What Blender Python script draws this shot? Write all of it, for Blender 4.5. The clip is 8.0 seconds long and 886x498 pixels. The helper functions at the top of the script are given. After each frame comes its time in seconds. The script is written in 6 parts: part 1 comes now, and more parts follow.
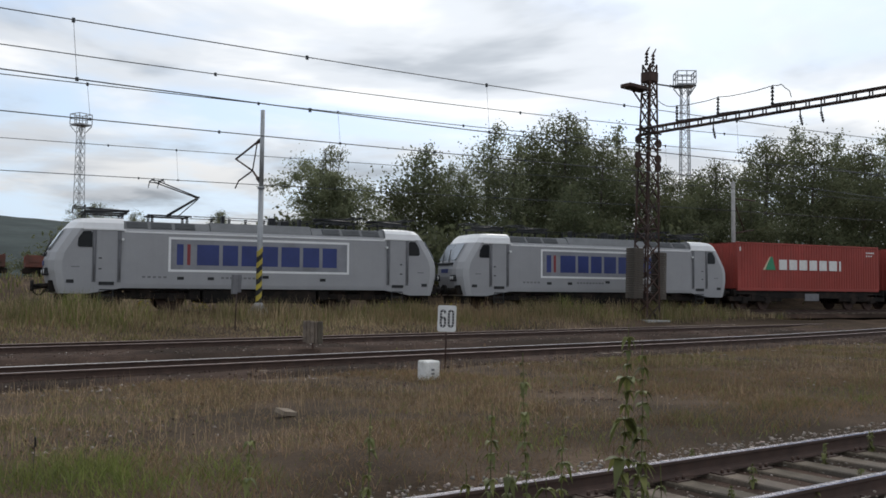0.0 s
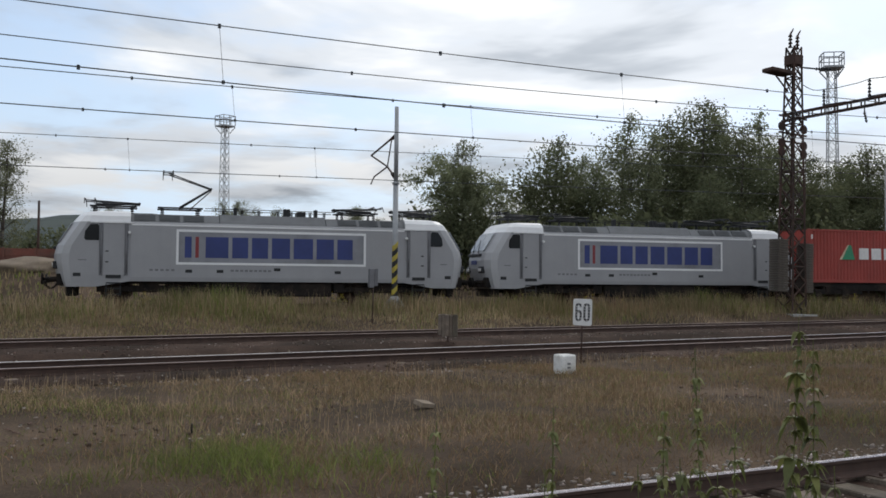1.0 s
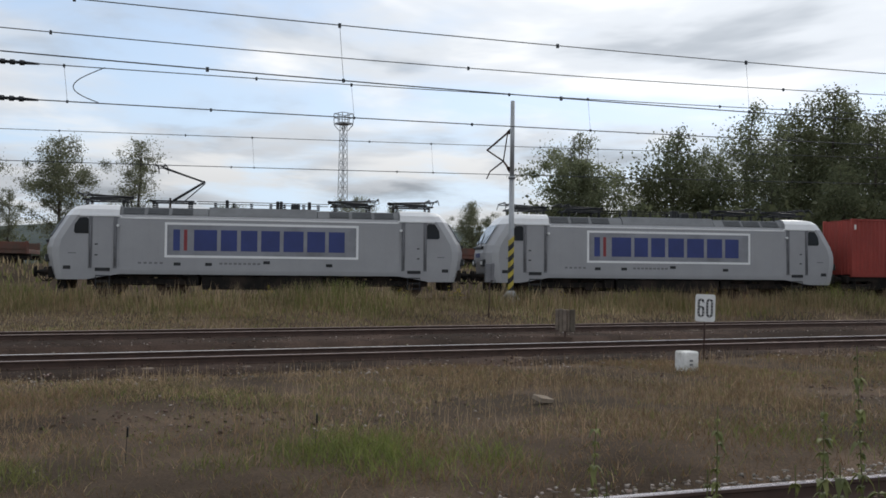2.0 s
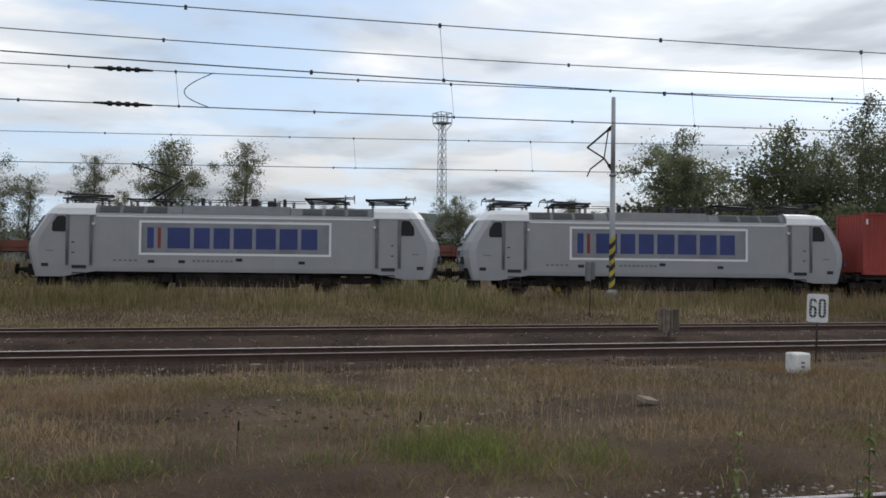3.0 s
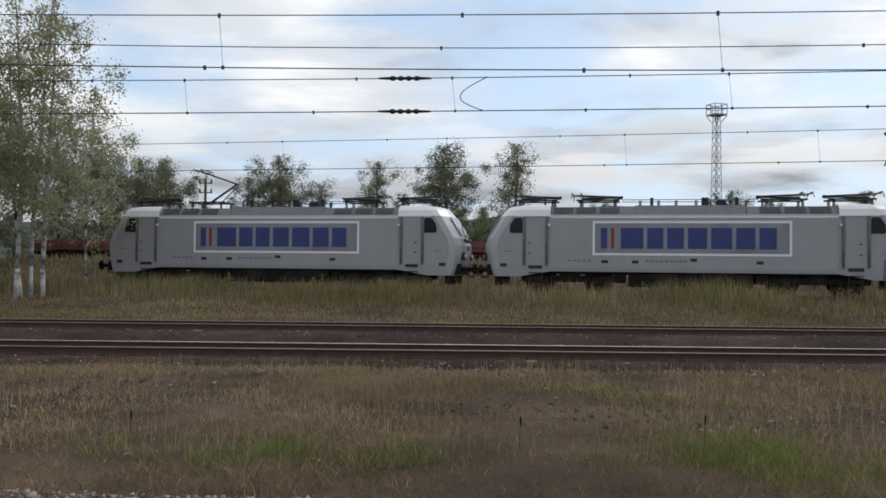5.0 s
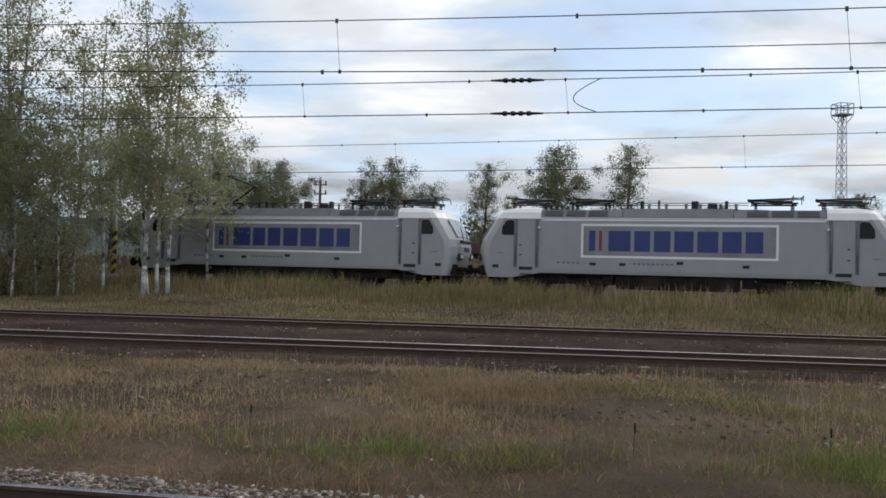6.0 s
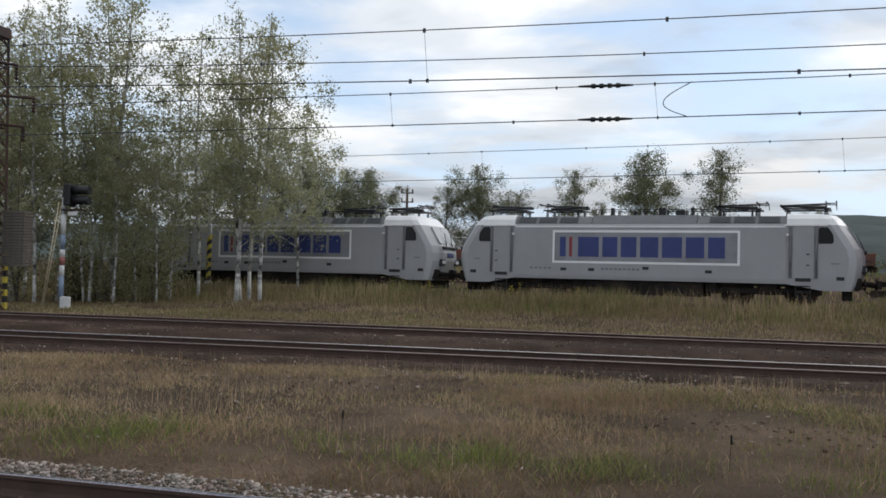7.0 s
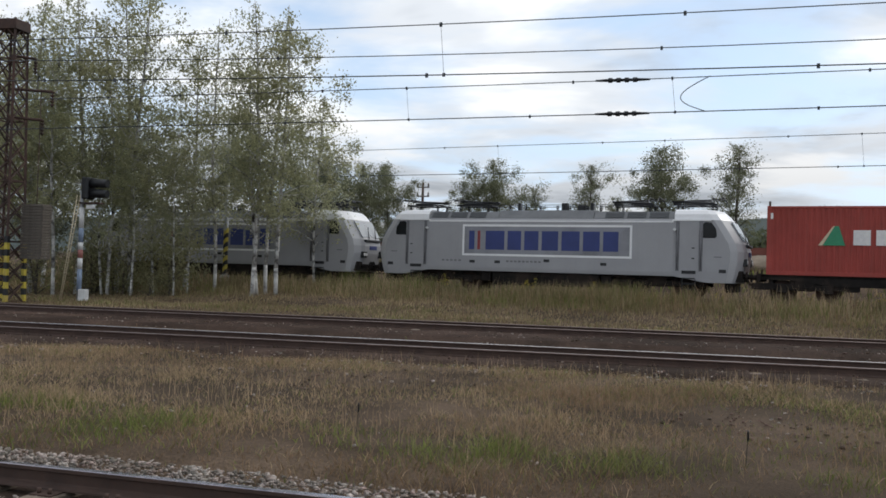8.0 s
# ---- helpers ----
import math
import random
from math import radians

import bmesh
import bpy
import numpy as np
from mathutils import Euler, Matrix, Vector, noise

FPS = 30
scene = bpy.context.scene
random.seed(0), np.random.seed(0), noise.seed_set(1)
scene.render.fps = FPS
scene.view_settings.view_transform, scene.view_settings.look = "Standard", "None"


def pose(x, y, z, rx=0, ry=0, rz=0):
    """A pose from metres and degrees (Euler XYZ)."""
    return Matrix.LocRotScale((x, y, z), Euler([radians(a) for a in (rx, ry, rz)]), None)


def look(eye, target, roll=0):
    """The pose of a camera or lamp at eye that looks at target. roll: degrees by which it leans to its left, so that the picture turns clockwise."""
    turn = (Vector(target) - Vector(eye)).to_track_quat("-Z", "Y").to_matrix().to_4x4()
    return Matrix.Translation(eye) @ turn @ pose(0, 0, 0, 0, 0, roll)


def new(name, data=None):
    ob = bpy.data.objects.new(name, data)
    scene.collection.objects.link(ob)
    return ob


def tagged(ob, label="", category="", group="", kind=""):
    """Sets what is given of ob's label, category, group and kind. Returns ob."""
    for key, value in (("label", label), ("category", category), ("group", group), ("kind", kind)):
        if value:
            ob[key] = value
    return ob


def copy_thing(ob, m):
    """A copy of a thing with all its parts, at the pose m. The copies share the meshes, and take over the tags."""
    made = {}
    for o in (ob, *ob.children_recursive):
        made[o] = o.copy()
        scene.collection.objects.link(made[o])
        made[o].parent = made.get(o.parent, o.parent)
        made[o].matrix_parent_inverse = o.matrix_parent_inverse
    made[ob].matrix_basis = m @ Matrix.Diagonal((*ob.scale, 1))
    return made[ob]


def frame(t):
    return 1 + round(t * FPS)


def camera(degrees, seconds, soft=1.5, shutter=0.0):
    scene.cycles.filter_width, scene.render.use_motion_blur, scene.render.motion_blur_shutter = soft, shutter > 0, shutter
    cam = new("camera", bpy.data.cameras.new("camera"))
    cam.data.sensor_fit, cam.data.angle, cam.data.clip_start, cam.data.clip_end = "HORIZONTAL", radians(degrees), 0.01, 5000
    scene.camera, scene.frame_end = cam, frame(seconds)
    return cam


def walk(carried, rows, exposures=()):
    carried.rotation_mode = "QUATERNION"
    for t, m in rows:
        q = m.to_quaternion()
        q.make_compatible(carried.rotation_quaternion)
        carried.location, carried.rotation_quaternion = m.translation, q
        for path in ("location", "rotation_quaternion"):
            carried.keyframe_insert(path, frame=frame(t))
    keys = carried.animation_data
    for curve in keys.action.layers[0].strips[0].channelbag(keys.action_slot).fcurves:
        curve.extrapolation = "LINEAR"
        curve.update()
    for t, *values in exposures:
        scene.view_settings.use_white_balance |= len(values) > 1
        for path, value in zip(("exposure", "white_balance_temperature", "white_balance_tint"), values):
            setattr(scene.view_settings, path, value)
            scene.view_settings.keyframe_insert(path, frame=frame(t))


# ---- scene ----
# ---- camera: a hand-held pan from right to left, turning about the body ----
cam = camera(51.6, 8.0, soft=1.65)
EYE, ARM = 1.65, 0.38
PAN = [(0.0, -38.95, 2.68, -0.48), (0.5, -34.84, 2.25, -0.24), (1.0, -30.70, 2.21, -0.37), (1.5, -26.85, 1.86, -0.46), (1.7, -25.43, 1.84, -0.48), (2.8, -18.68, 1.70, -0.55),
       (3.0, -17.36, 1.67, -0.57), (3.5, -14.64, 1.35, -0.92), (4.0, -10.49, 1.42, -0.95), (4.5, -6.15, 1.26, -0.78),
       (5.0, -0.68, 1.39, -0.63), (5.2, 0.93, 1.33, -0.75), (6.3, 7.77, 1.54, -1.60), (6.5, 8.82, 1.72, -1.64), (7.0, 11.51, 1.73, -1.44), (7.5, 12.36, 1.44, -1.66), (8.0, 12.47, 1.35, -1.68)]
walk(cam, [(t, pose(-ARM * math.sin(radians(yaw)), ARM * math.cos(radians(yaw)), EYE, 90 + pitch, roll, yaw)) for t, yaw, pitch, roll in PAN], [(0.0, -0.08), (5.0, -0.05), (8.0, 0.10)])

# ---- world: bright broken overcast ----
SUN_EL, SUN_AZ = 40, 50  # degrees; azimuth from the far side, towards +x
world = bpy.data.worlds.new("world")
scene.world = world
world.use_nodes = True
wn, wl = world.node_tree.nodes, world.node_tree.links
wn.clear()
w_out, w_bg = wn.new("ShaderNodeOutputWorld"), wn.new("ShaderNodeBackground")
sky = wn.new("ShaderNodeTexSky")
sky.sky_type, sky.sun_disc = "NISHITA", False
sky.sun_elevation, sky.sun_rotation = radians(SUN_EL), radians(SUN_AZ)
sky_gain = wn.new("ShaderNodeVectorMath")
sky_gain.operation = "SCALE"
sky_gain.inputs["Scale"].default_value = 0.15
wl.new(sky.outputs[0], sky_gain.inputs[0])
# cloud sheet: the direction laid on a flat layer, so that clouds shrink towards the horizon
co = wn.new("ShaderNodeTexCoord")
sep = wn.new("ShaderNodeSeparateXYZ")
wl.new(co.outputs["Generated"], sep.inputs[0])


def wmath(op, a, b=None, clamp=False):
    m = wn.new("ShaderNodeMath")
    m.operation, m.use_clamp = op, clamp
    for i, v in enumerate((a, b)):
        if v is None:
            continue
        if isinstance(v, (int, float)):
            m.inputs[i].default_value = v
        else:
            wl.new(v, m.inputs[i])
    return m.outputs[0]


lift = wmath("ADD", wmath("MAXIMUM", sep.outputs[2], 0.0), 0.10)
flat = wn.new("ShaderNodeCombineXYZ")
wl.new(wmath("DIVIDE", sep.outputs[0], lift), flat.inputs[0])
wl.new(wmath("DIVIDE", sep.outputs[1], lift), flat.inputs[1])


def wnoise(scale, detail, rough, shift):
    mp = wn.new("ShaderNodeMapping")
    mp.inputs["Location"].default_value = shift
    wl.new(flat.outputs[0], mp.inputs[0])
    n = wn.new("ShaderNodeTexNoise")
    n.inputs["Scale"].default_value, n.inputs["Detail"].default_value, n.inputs["Roughness"].default_value = scale, detail, rough
    n.inputs["Distortion"].default_value = 0.3
    wl.new(mp.outputs[0], n.inputs["Vector"])
    return n.outputs[0]


def wramp(fac, stops):
    r = wn.new("ShaderNodeValToRGB")
    r.color_ramp.interpolation = "EASE"
    while len(r.color_ramp.elements) < len(stops):
        r.color_ramp.elements.new(0.5)
    for e, (p, c) in zip(r.color_ramp.elements, stops):
        e.position, e.color = p, (*c, 1)
    wl.new(fac, r.inputs[0])
    return r.outputs[0]


cover = wramp(wnoise(1.0, 6, 0.55, (5.1, 0.4, 0)), [(0.34, (0, 0, 0)), (0.58, (1, 1, 1))])
tone = wramp(wnoise(1.0, 5, 0.52, (2.6, 9.1, 5)), [(0.34, (0.50, 0.545, 0.605)), (0.47, (0.78, 0.825, 0.885)), (0.60, (1.06, 1.075, 1.09))])
sky_mix = wn.new("ShaderNodeMix")
sky_mix.data_type = "RGBA"
wl.new(cover, sky_mix.inputs[0])
blue_veil = wn.new("ShaderNodeMix")
blue_veil.data_type = "RGBA"
wl.new(wmath("POWER", 0.06, wmath("MAXIMUM", sep.outputs[2], 0.0)), blue_veil.inputs[0])
wl.new(sky_gain.outputs[0], blue_veil.inputs[6])
blue_veil.inputs[7].default_value = (0.64, 0.79, 1.0, 1)
wl.new(blue_veil.outputs[2], sky_mix.inputs[6])
# far cloud bases are greyer, and the sheet is brightest round the hidden sun
low = wn.new("ShaderNodeMapRange")
low.interpolation_type = "SMOOTHSTEP"
for k, v in ((1, 0.03), (2, 0.22), (3, 0.62), (4, 1.0)):
    low.inputs[k].default_value = v
wl.new(sep.outputs[2], low.inputs[0])
near_sun = wn.new("ShaderNodeVectorMath")
near_sun.operation = "DOT_PRODUCT"
wl.new(co.outputs["Generated"], near_sun.inputs[0])
near_sun.inputs[1].default_value = (math.sin(radians(SUN_AZ)) * math.cos(radians(SUN_EL)), math.cos(radians(SUN_AZ)) * math.cos(radians(SUN_EL)), math.sin(radians(SUN_EL)))
glow = wn.new("ShaderNodeMapRange")
glow.interpolation_type = "SMOOTHSTEP"
for k, v in ((1, 0.70), (2, 1.0), (3, 1.0), (4, 1.24)):
    glow.inputs[k].default_value = v
wl.new(near_sun.outputs["Value"], glow.inputs[0])
shade = wn.new("ShaderNodeVectorMath")
shade.operation = "SCALE"
wl.new(tone, shade.inputs[0])
wl.new(wmath("MULTIPLY", low.outputs[0], glow.outputs[0]), shade.inputs["Scale"])
wl.new(shade.outputs[0], sky_mix.inputs[7])
wl.new(sky_mix.outputs[2], w_bg.inputs[0])
w_bg.inputs[1].default_value = 1.0
wl.new(w_bg.outputs[0], w_out.inputs[0])
sun = new("sun", bpy.data.lights.new("sun", "SUN"))
sun.data.energy, sun.data.angle, sun.data.color = 0.85, radians(14), (1.0, 0.95, 0.88)
sun.matrix_world = look((0, 0, 0), (-math.sin(radians(SUN_AZ)) * -1 * -math.cos(radians(SUN_EL)), -math.cos(radians(SUN_AZ)) * math.cos(radians(SUN_EL)), -math.sin(radians(SUN_EL))))


# ---- materials ----
def material(name, base, rough=0.6, metal=0.0, vary=0.25, scale=6.0, fine=60.0, bump=0.0, other=None, spec=0.5, rand=0.0, streak=0.0, space="Object", trans=0.0, island=0.0):
    """Base colour broken at two scales by noise, with optional second colour (wear), vertical streaks, bump and per-object change."""
    m = bpy.data.materials.new(name)
    m.use_nodes = True
    nt = m.node_tree
    nd, ln = nt.nodes, nt.links
    b = nd["Principled BSDF"]
    b.inputs["Roughness"].default_value, b.inputs["Metallic"].default_value = rough, metal
    b.inputs["Specular IOR Level"].default_value = spec
    tc = nd.new("ShaderNodeTexCoord")

    def noise_at(s, detail=5, stretch=None):
        n = nd.new("ShaderNodeTexNoise")
        n.inputs["Scale"].default_value, n.inputs["Detail"].default_value, n.inputs["Roughness"].default_value = s, detail, 0.6
        src = tc.outputs[space]
        if stretch:
            mp = nd.new("ShaderNodeMapping")
            mp.inputs["Scale"].default_value = stretch
            ln.new(src, mp.inputs[0])
            src = mp.outputs[0]
        ln.new(src, n.inputs["Vector"])
        return n.outputs[0]

    def ramp(fac, lo, hi, a=0.3, z=0.7):
        r = nd.new("ShaderNodeMapRange")
        r.inputs[1].default_value, r.inputs[2].default_value, r.inputs[3].default_value, r.inputs[4].default_value = a, z, lo, hi
        ln.new(fac, r.inputs[0])
        return r.outputs[0]

    def blend(fac, a, c, mode="MIX"):
        x = nd.new("ShaderNodeMix")
        x.data_type, x.blend_type = "RGBA", mode
        for i, v in ((0, fac), (6, a), (7, c)):
            if isinstance(v, (int, float)):
                x.inputs[i].default_value = v
            elif isinstance(v, tuple):
                x.inputs[i].default_value = (*v, 1)
            else:
                ln.new(v, x.inputs[i])
        return x.outputs[2]

    big = noise_at(scale)
    col = blend(ramp(big, 0, 1), tuple(c * (1 - vary) for c in base), tuple(min(1, c * (1 + vary)) for c in base))
    if other:
        col = blend(ramp(noise_at(scale * 0.43, 6), 0, 1, 0.46, 0.62), col, other)
    fine_n = noise_at(fine, 3)
    grey = nd.new("ShaderNodeCombineColor")
    g = ramp(fine_n, 1 - vary * 0.7, 1 + vary * 0.5)
    for i in range(3):
        ln.new(g, grey.inputs[i])
    col = blend(1.0, col, grey.outputs[0], "MULTIPLY")
    if streak:
        s = ramp(noise_at(5.0, 4, (1, 1, 0.07)), 0, streak, 0.5, 0.75)
        col = blend(s, col, (0.12, 0.10, 0.08))
    if rand or island:
        if island:
            src = nd.new("ShaderNodeNewGeometry").outputs["Random Per Island"]
        else:
            src = nd.new("ShaderNodeObjectInfo").outputs["Random"]
        hsv = nd.new("ShaderNodeHueSaturation")
        amount = rand or island
        ln.new(ramp(src, 1 - amount, 1 + amount, 0, 1), hsv.inputs["Value"])
        ln.new(ramp(src, 0.5 - amount * 0.05, 0.5 + amount * 0.03, 1, 0), hsv.inputs["Hue"])
        ln.new(col, hsv.inputs["Color"])
        col = hsv.outputs[0]
    ln.new(col, b.inputs["Base Color"])
    ln.new(ramp(fine_n, max(0.02, rough - 0.12), min(1, rough + 0.12)), b.inputs["Roughness"])
    if bump:
        bp = nd.new("ShaderNodeBump")
        bp.inputs["Strength"].default_value, bp.inputs["Distance"].default_value = 0.8, bump
        ln.new(fine_n, bp.inputs["Height"])
        ln.new(bp.outputs[0], b.inputs["Normal"])
    if trans:
        t = nd.new("ShaderNodeBsdfTranslucent")
        ln.new(col, t.inputs[0])
        mx = nd.new("ShaderNodeMixShader")
        mx.inputs[0].default_value = trans
        ln.new(b.outputs[0], mx.inputs[1])
        ln.new(t.outputs[0], mx.inputs[2])
        ln.new(mx.outputs[0], nd["Material Output"].inputs[0])
    return m


M_SIDE = material("silver_paint", (0.325, 0.325, 0.335), 0.42, 0.0, 0.06, 0.8, 30, 0, None, 0.5, 0, 0.05)
M_WHITE = material("white_paint", (0.80, 0.80, 0.80), 0.35, 0.0, 0.05, 1.0, 30, 0, None, 0.5, 0, 0.06)
M_PILLAR = material("pale_silver_paint", (0.40, 0.40, 0.41), 0.4, 0.0, 0.05, 1.0, 30, 0, None, 0.5, 0, 0.06)
M_ROOF = material("roof_grey", (0.16, 0.165, 0.17), 0.6, 0.0, 0.2, 1.5, 40, 0.002)
M_GRILLE = material("grille_grey", (0.09, 0.095, 0.10), 0.6, 0.1, 0.2, 2, 50)
M_DARK = material("underframe_black", (0.014, 0.012, 0.011), 0.85, 0.0, 0.35, 3, 40, 0.003, (0.035, 0.026, 0.021), 0.2)
M_BLACK = material("black_fittings", (0.018, 0.019, 0.021), 0.5, 0.2, 0.3, 5, 60)
M_GASKET = material("door_post_grey", (0.17, 0.17, 0.18), 0.5, 0.3, 0.15, 4, 40)
M_BOARD = material("advert_grey", (0.26, 0.265, 0.29), 0.5, 0, 0.1, 0.9, 30, 0, (0.17, 0.17, 0.18))
M_BLUE = material("advert_blue", (0.026, 0.042, 0.17), 0.45, 0, 0.15, 1.2, 30)
M_RED = material("advert_red", (0.24, 0.03, 0.035), 0.45, 0, 0.12, 1.5, 30)
M_CONT = material("container_red", (0.34, 0.055, 0.042), 0.55, 0, 0.16, 0.7, 25, 0.001, (0.29, 0.045, 0.032), 0.4, 0, 0.15)
M_GREEN = material("logo_green", (0.03, 0.24, 0.12), 0.5, 0, 0.1)
M_CREAM = material("logo_cream", (0.62, 0.52, 0.36), 0.5, 0, 0.1)
M_LETTER = material("white_marking", (0.72, 0.70, 0.68), 0.5, 0, 0.1)
M_RUSTRED = material("wagon_rust", (0.17, 0.055, 0.038), 0.75, 0, 0.3, 1.2, 20, 0.003, (0.10, 0.06, 0.045))
M_RAIL = material("rail_rust", (0.062, 0.036, 0.027), 0.85, 0.0, 0.3, 3, 40, 0.002)
M_RAILTOP = material("rail_polished", (0.56, 0.53, 0.52), 0.28, 1.0, 0.12, 2, 40)
M_RAILWORN = material("rail_worn", (0.40, 0.36, 0.37), 0.24, 1.0, 0.05, 2, 12)
M_RAILDULL = material("rail_dull", (0.30, 0.24, 0.22), 0.4, 0.85, 0.2, 2, 40)
M_SLAB = material("sandstone", (0.27, 0.22, 0.17), 0.9, 0, 0.2, 6, 40, 0.004, None, 0.1)
M_SLEEPER = material("sleeper_timber", (0.17, 0.14, 0.11), 0.85, 0, 0.35, 4, 50, 0.004, (0.14, 0.12, 0.10), 0.1, 0.25)
M_BALLAST = material("ballast", (0.066, 0.044, 0.034), 0.95, 0, 0.5, 0.6, 18, 0.035, (0.036, 0.025, 0.019), 0.08)
M_STONE = material("ballast_stone", (0.34, 0.305, 0.265), 0.9, 0, 0.3, 8, 60, 0.003, (0.24, 0.19, 0.155), 0.15, island=0.55)
M_DARKSTONE = material("dirty_stone", (0.115, 0.082, 0.062), 0.9, 0, 0.3, 8, 60, 0.003, None, 0.15, island=0.5)
M_SOIL = material("dry_soil", (0.098, 0.070, 0.049), 0.95, 0, 0.55, 0.45, 26, 0.03, (0.058, 0.043, 0.03), 0.06)
M_STRAW = material("dry_grass", (0.235, 0.162, 0.090), 0.8, 0, 0.3, 0.25, 5, 0, (0.165, 0.112, 0.067), 0.25, trans=0.25, island=0.28)
M_PALE = material("pale_straw", (0.40, 0.30, 0.18), 0.8, 0, 0.25, 0.3, 6, 0, (0.25, 0.165, 0.095), 0.2, trans=0.25, island=0.25)
M_GRASS = material("green_grass", (0.165, 0.198, 0.052), 0.75, 0, 0.35, 0.4, 6, 0, (0.16, 0.15, 0.06), 0.25, trans=0.3, island=0.3)
M_TALL = material("tall_grass", (0.37, 0.30, 0.175), 0.75, 0, 0.3, 0.3, 6, 0, (0.245, 0.20, 0.105), 0.25, trans=0.35, island=0.3)
M_FLOWER = material("goldenrod_yellow", (0.50, 0.40, 0.05), 0.7, 0, 0.2, trans=0.2, island=0.25)
M_LEAF = material("leaf_green", (0.205, 0.225, 0.13), 0.6, 0, 0.3, 0.5, 12, 0, None, 0.25, trans=0.58, island=0.22)
M_LEAFD = material("leaf_dark", (0.145, 0.162, 0.09), 0.65, 0, 0.25, 0.4, 12, 0, (0.11, 0.112, 0.055), 0.2, trans=0.52, island=0.22)
M_FARLEAF = material("airy_leaf", (0.185, 0.195, 0.12), 0.6, 0, 0.3, 0.5, 12, 0, None, 0.2, trans=0.5, island=0.2)
M_BIRCHLEAF = material("birch_leaf", (0.37, 0.375, 0.225), 0.6, 0, 0.3, 0.5, 12, 0, (0.29, 0.275, 0.15), 0.2, trans=0.6, island=0.18)
M_SHRUBLEAF = material("shrub_leaf", (0.28, 0.275, 0.15), 0.6, 0, 0.3, 0.5, 12, 0, (0.19, 0.165, 0.085), 0.2, trans=0.5, island=0.25)
M_WEED = material("nettle_leaf", (0.15, 0.165, 0.055), 0.6, 0, 0.3, 3, 40, 0, None, 0.35, trans=0.3, island=0.35)
M_BARK = material("bark_grey", (0.10, 0.085, 0.07), 0.9, 0, 0.35, 4, 30, 0.01)
M_BIRCH = material("birch_bark", (0.50, 0.49, 0.465), 0.8, 0, 0.2, 5, 25, 0.004, (0.06, 0.055, 0.05))
M_CONC = material("concrete", (0.34, 0.335, 0.32), 0.85, 0, 0.18, 2, 40, 0.003, None, 0.3, 0, 0.15)
M_MASTGREY = material("galvanised", (0.36, 0.37, 0.38), 0.55, 0.3, 0.12, 2, 40)
M_LATTICE = material("rusty_steel", (0.075, 0.042, 0.032), 0.8, 0.2, 0.35, 2, 30, 0.002, (0.04, 0.03, 0.027))
M_WIRE = material("weathered_wire", (0.05, 0.055, 0.06), 0.5, 0.4, 0.2)
M_YELLOW = material("warning_yellow", (0.50, 0.40, 0.05), 0.6, 0, 0.15, 5, 40, 0, (0.36, 0.28, 0.06))
M_SIGNWHITE = material("enamel_white", (0.68, 0.68, 0.67), 0.45, 0, 0.1, 6, 40)
M_PAINTSTONE = material("whitewash", (0.74, 0.73, 0.70), 0.85, 0, 0.15, 5, 40, 0.004, (0.5, 0.48, 0.44))
M_SIGNALBLUE = material("faded_blue", (0.22, 0.28, 0.38), 0.6, 0, 0.15, 5)
M_SIGNALRED = material("faded_red", (0.36, 0.14, 0.12), 0.6, 0, 0.2, 5)
M_RED_HEAP = material("sand", (0.20, 0.155, 0.11), 0.95, 0, 0.25, 1, 12, 0.01)
M_HILL = material("hill_woods", (0.052, 0.066, 0.063), 0.95, 0, 0.3, 0.02, 0.2, 0, (0.066, 0.08, 0.072), 0.1)


def glass(name, tint, rough=0.05, spec=0.2):
    m = bpy.data.materials.new(name)
    m.use_nodes = True
    b = m.node_tree.nodes["Principled BSDF"]
    b.inputs["Base Color"].default_value = (*tint, 1)
    b.inputs["Roughness"].default_value = rough
    b.inputs["Specular IOR Level"].default_value = spec
    return m


M_GLASS = glass("cab_glass", (0.012, 0.013, 0.014))
# pale base colour stands in for the sky reflected in the windscreen
M_SKY_SCREEN = glass("windscreen_painted_sky", (0.24, 0.26, 0.28), 0.12, 1.0)


# ---- mesh helpers ----
def mesh_of(bm, name, mats):
    me = bpy.data.meshes.new(name)
    bm.to_mesh(me)
    bm.free()
    for m in (mats if isinstance(mats, (list, tuple)) else [mats]):
        me.materials.append(m)
    return me


def part(name, bm, mats, parent=None, label=""):
    ob = new(name, mesh_of(bm, name, mats) if isinstance(bm, bmesh.types.BMesh) else bm)
    if parent:
        ob.parent = parent
    return tagged(ob, label)


def thing(name, m, label, category, group="", kind=""):
    ob = new(name)
    ob.matrix_basis = m
    ob.empty_display_size = 0.2
    return tagged(ob, label, category, group, kind)


def box(bm, x0, x1, y0, y1, z0, z1, bevel=0.0, mat=0, m=None):
    vs = [bm.verts.new((x, y, z)) for x in (x0, x1) for y in (y0, y1) for z in (z0, z1)]
    fs = [bm.faces.new([vs[i] for i in q]) for q in ((0, 1, 3, 2), (4, 6, 7, 5), (0, 4, 5, 1), (2, 3, 7, 6), (0, 2, 6, 4), (1, 5, 7, 3))]
    for f in fs:
        f.material_index = mat
    if m is not None:
        bmesh.ops.transform(bm, matrix=m, verts=vs)
    if bevel:
        es = list({e for f in fs for e in f.edges})
        r = bmesh.ops.bevel(bm, geom=es, offset=bevel, segments=1, affect="EDGES", material=-1)
    return bm


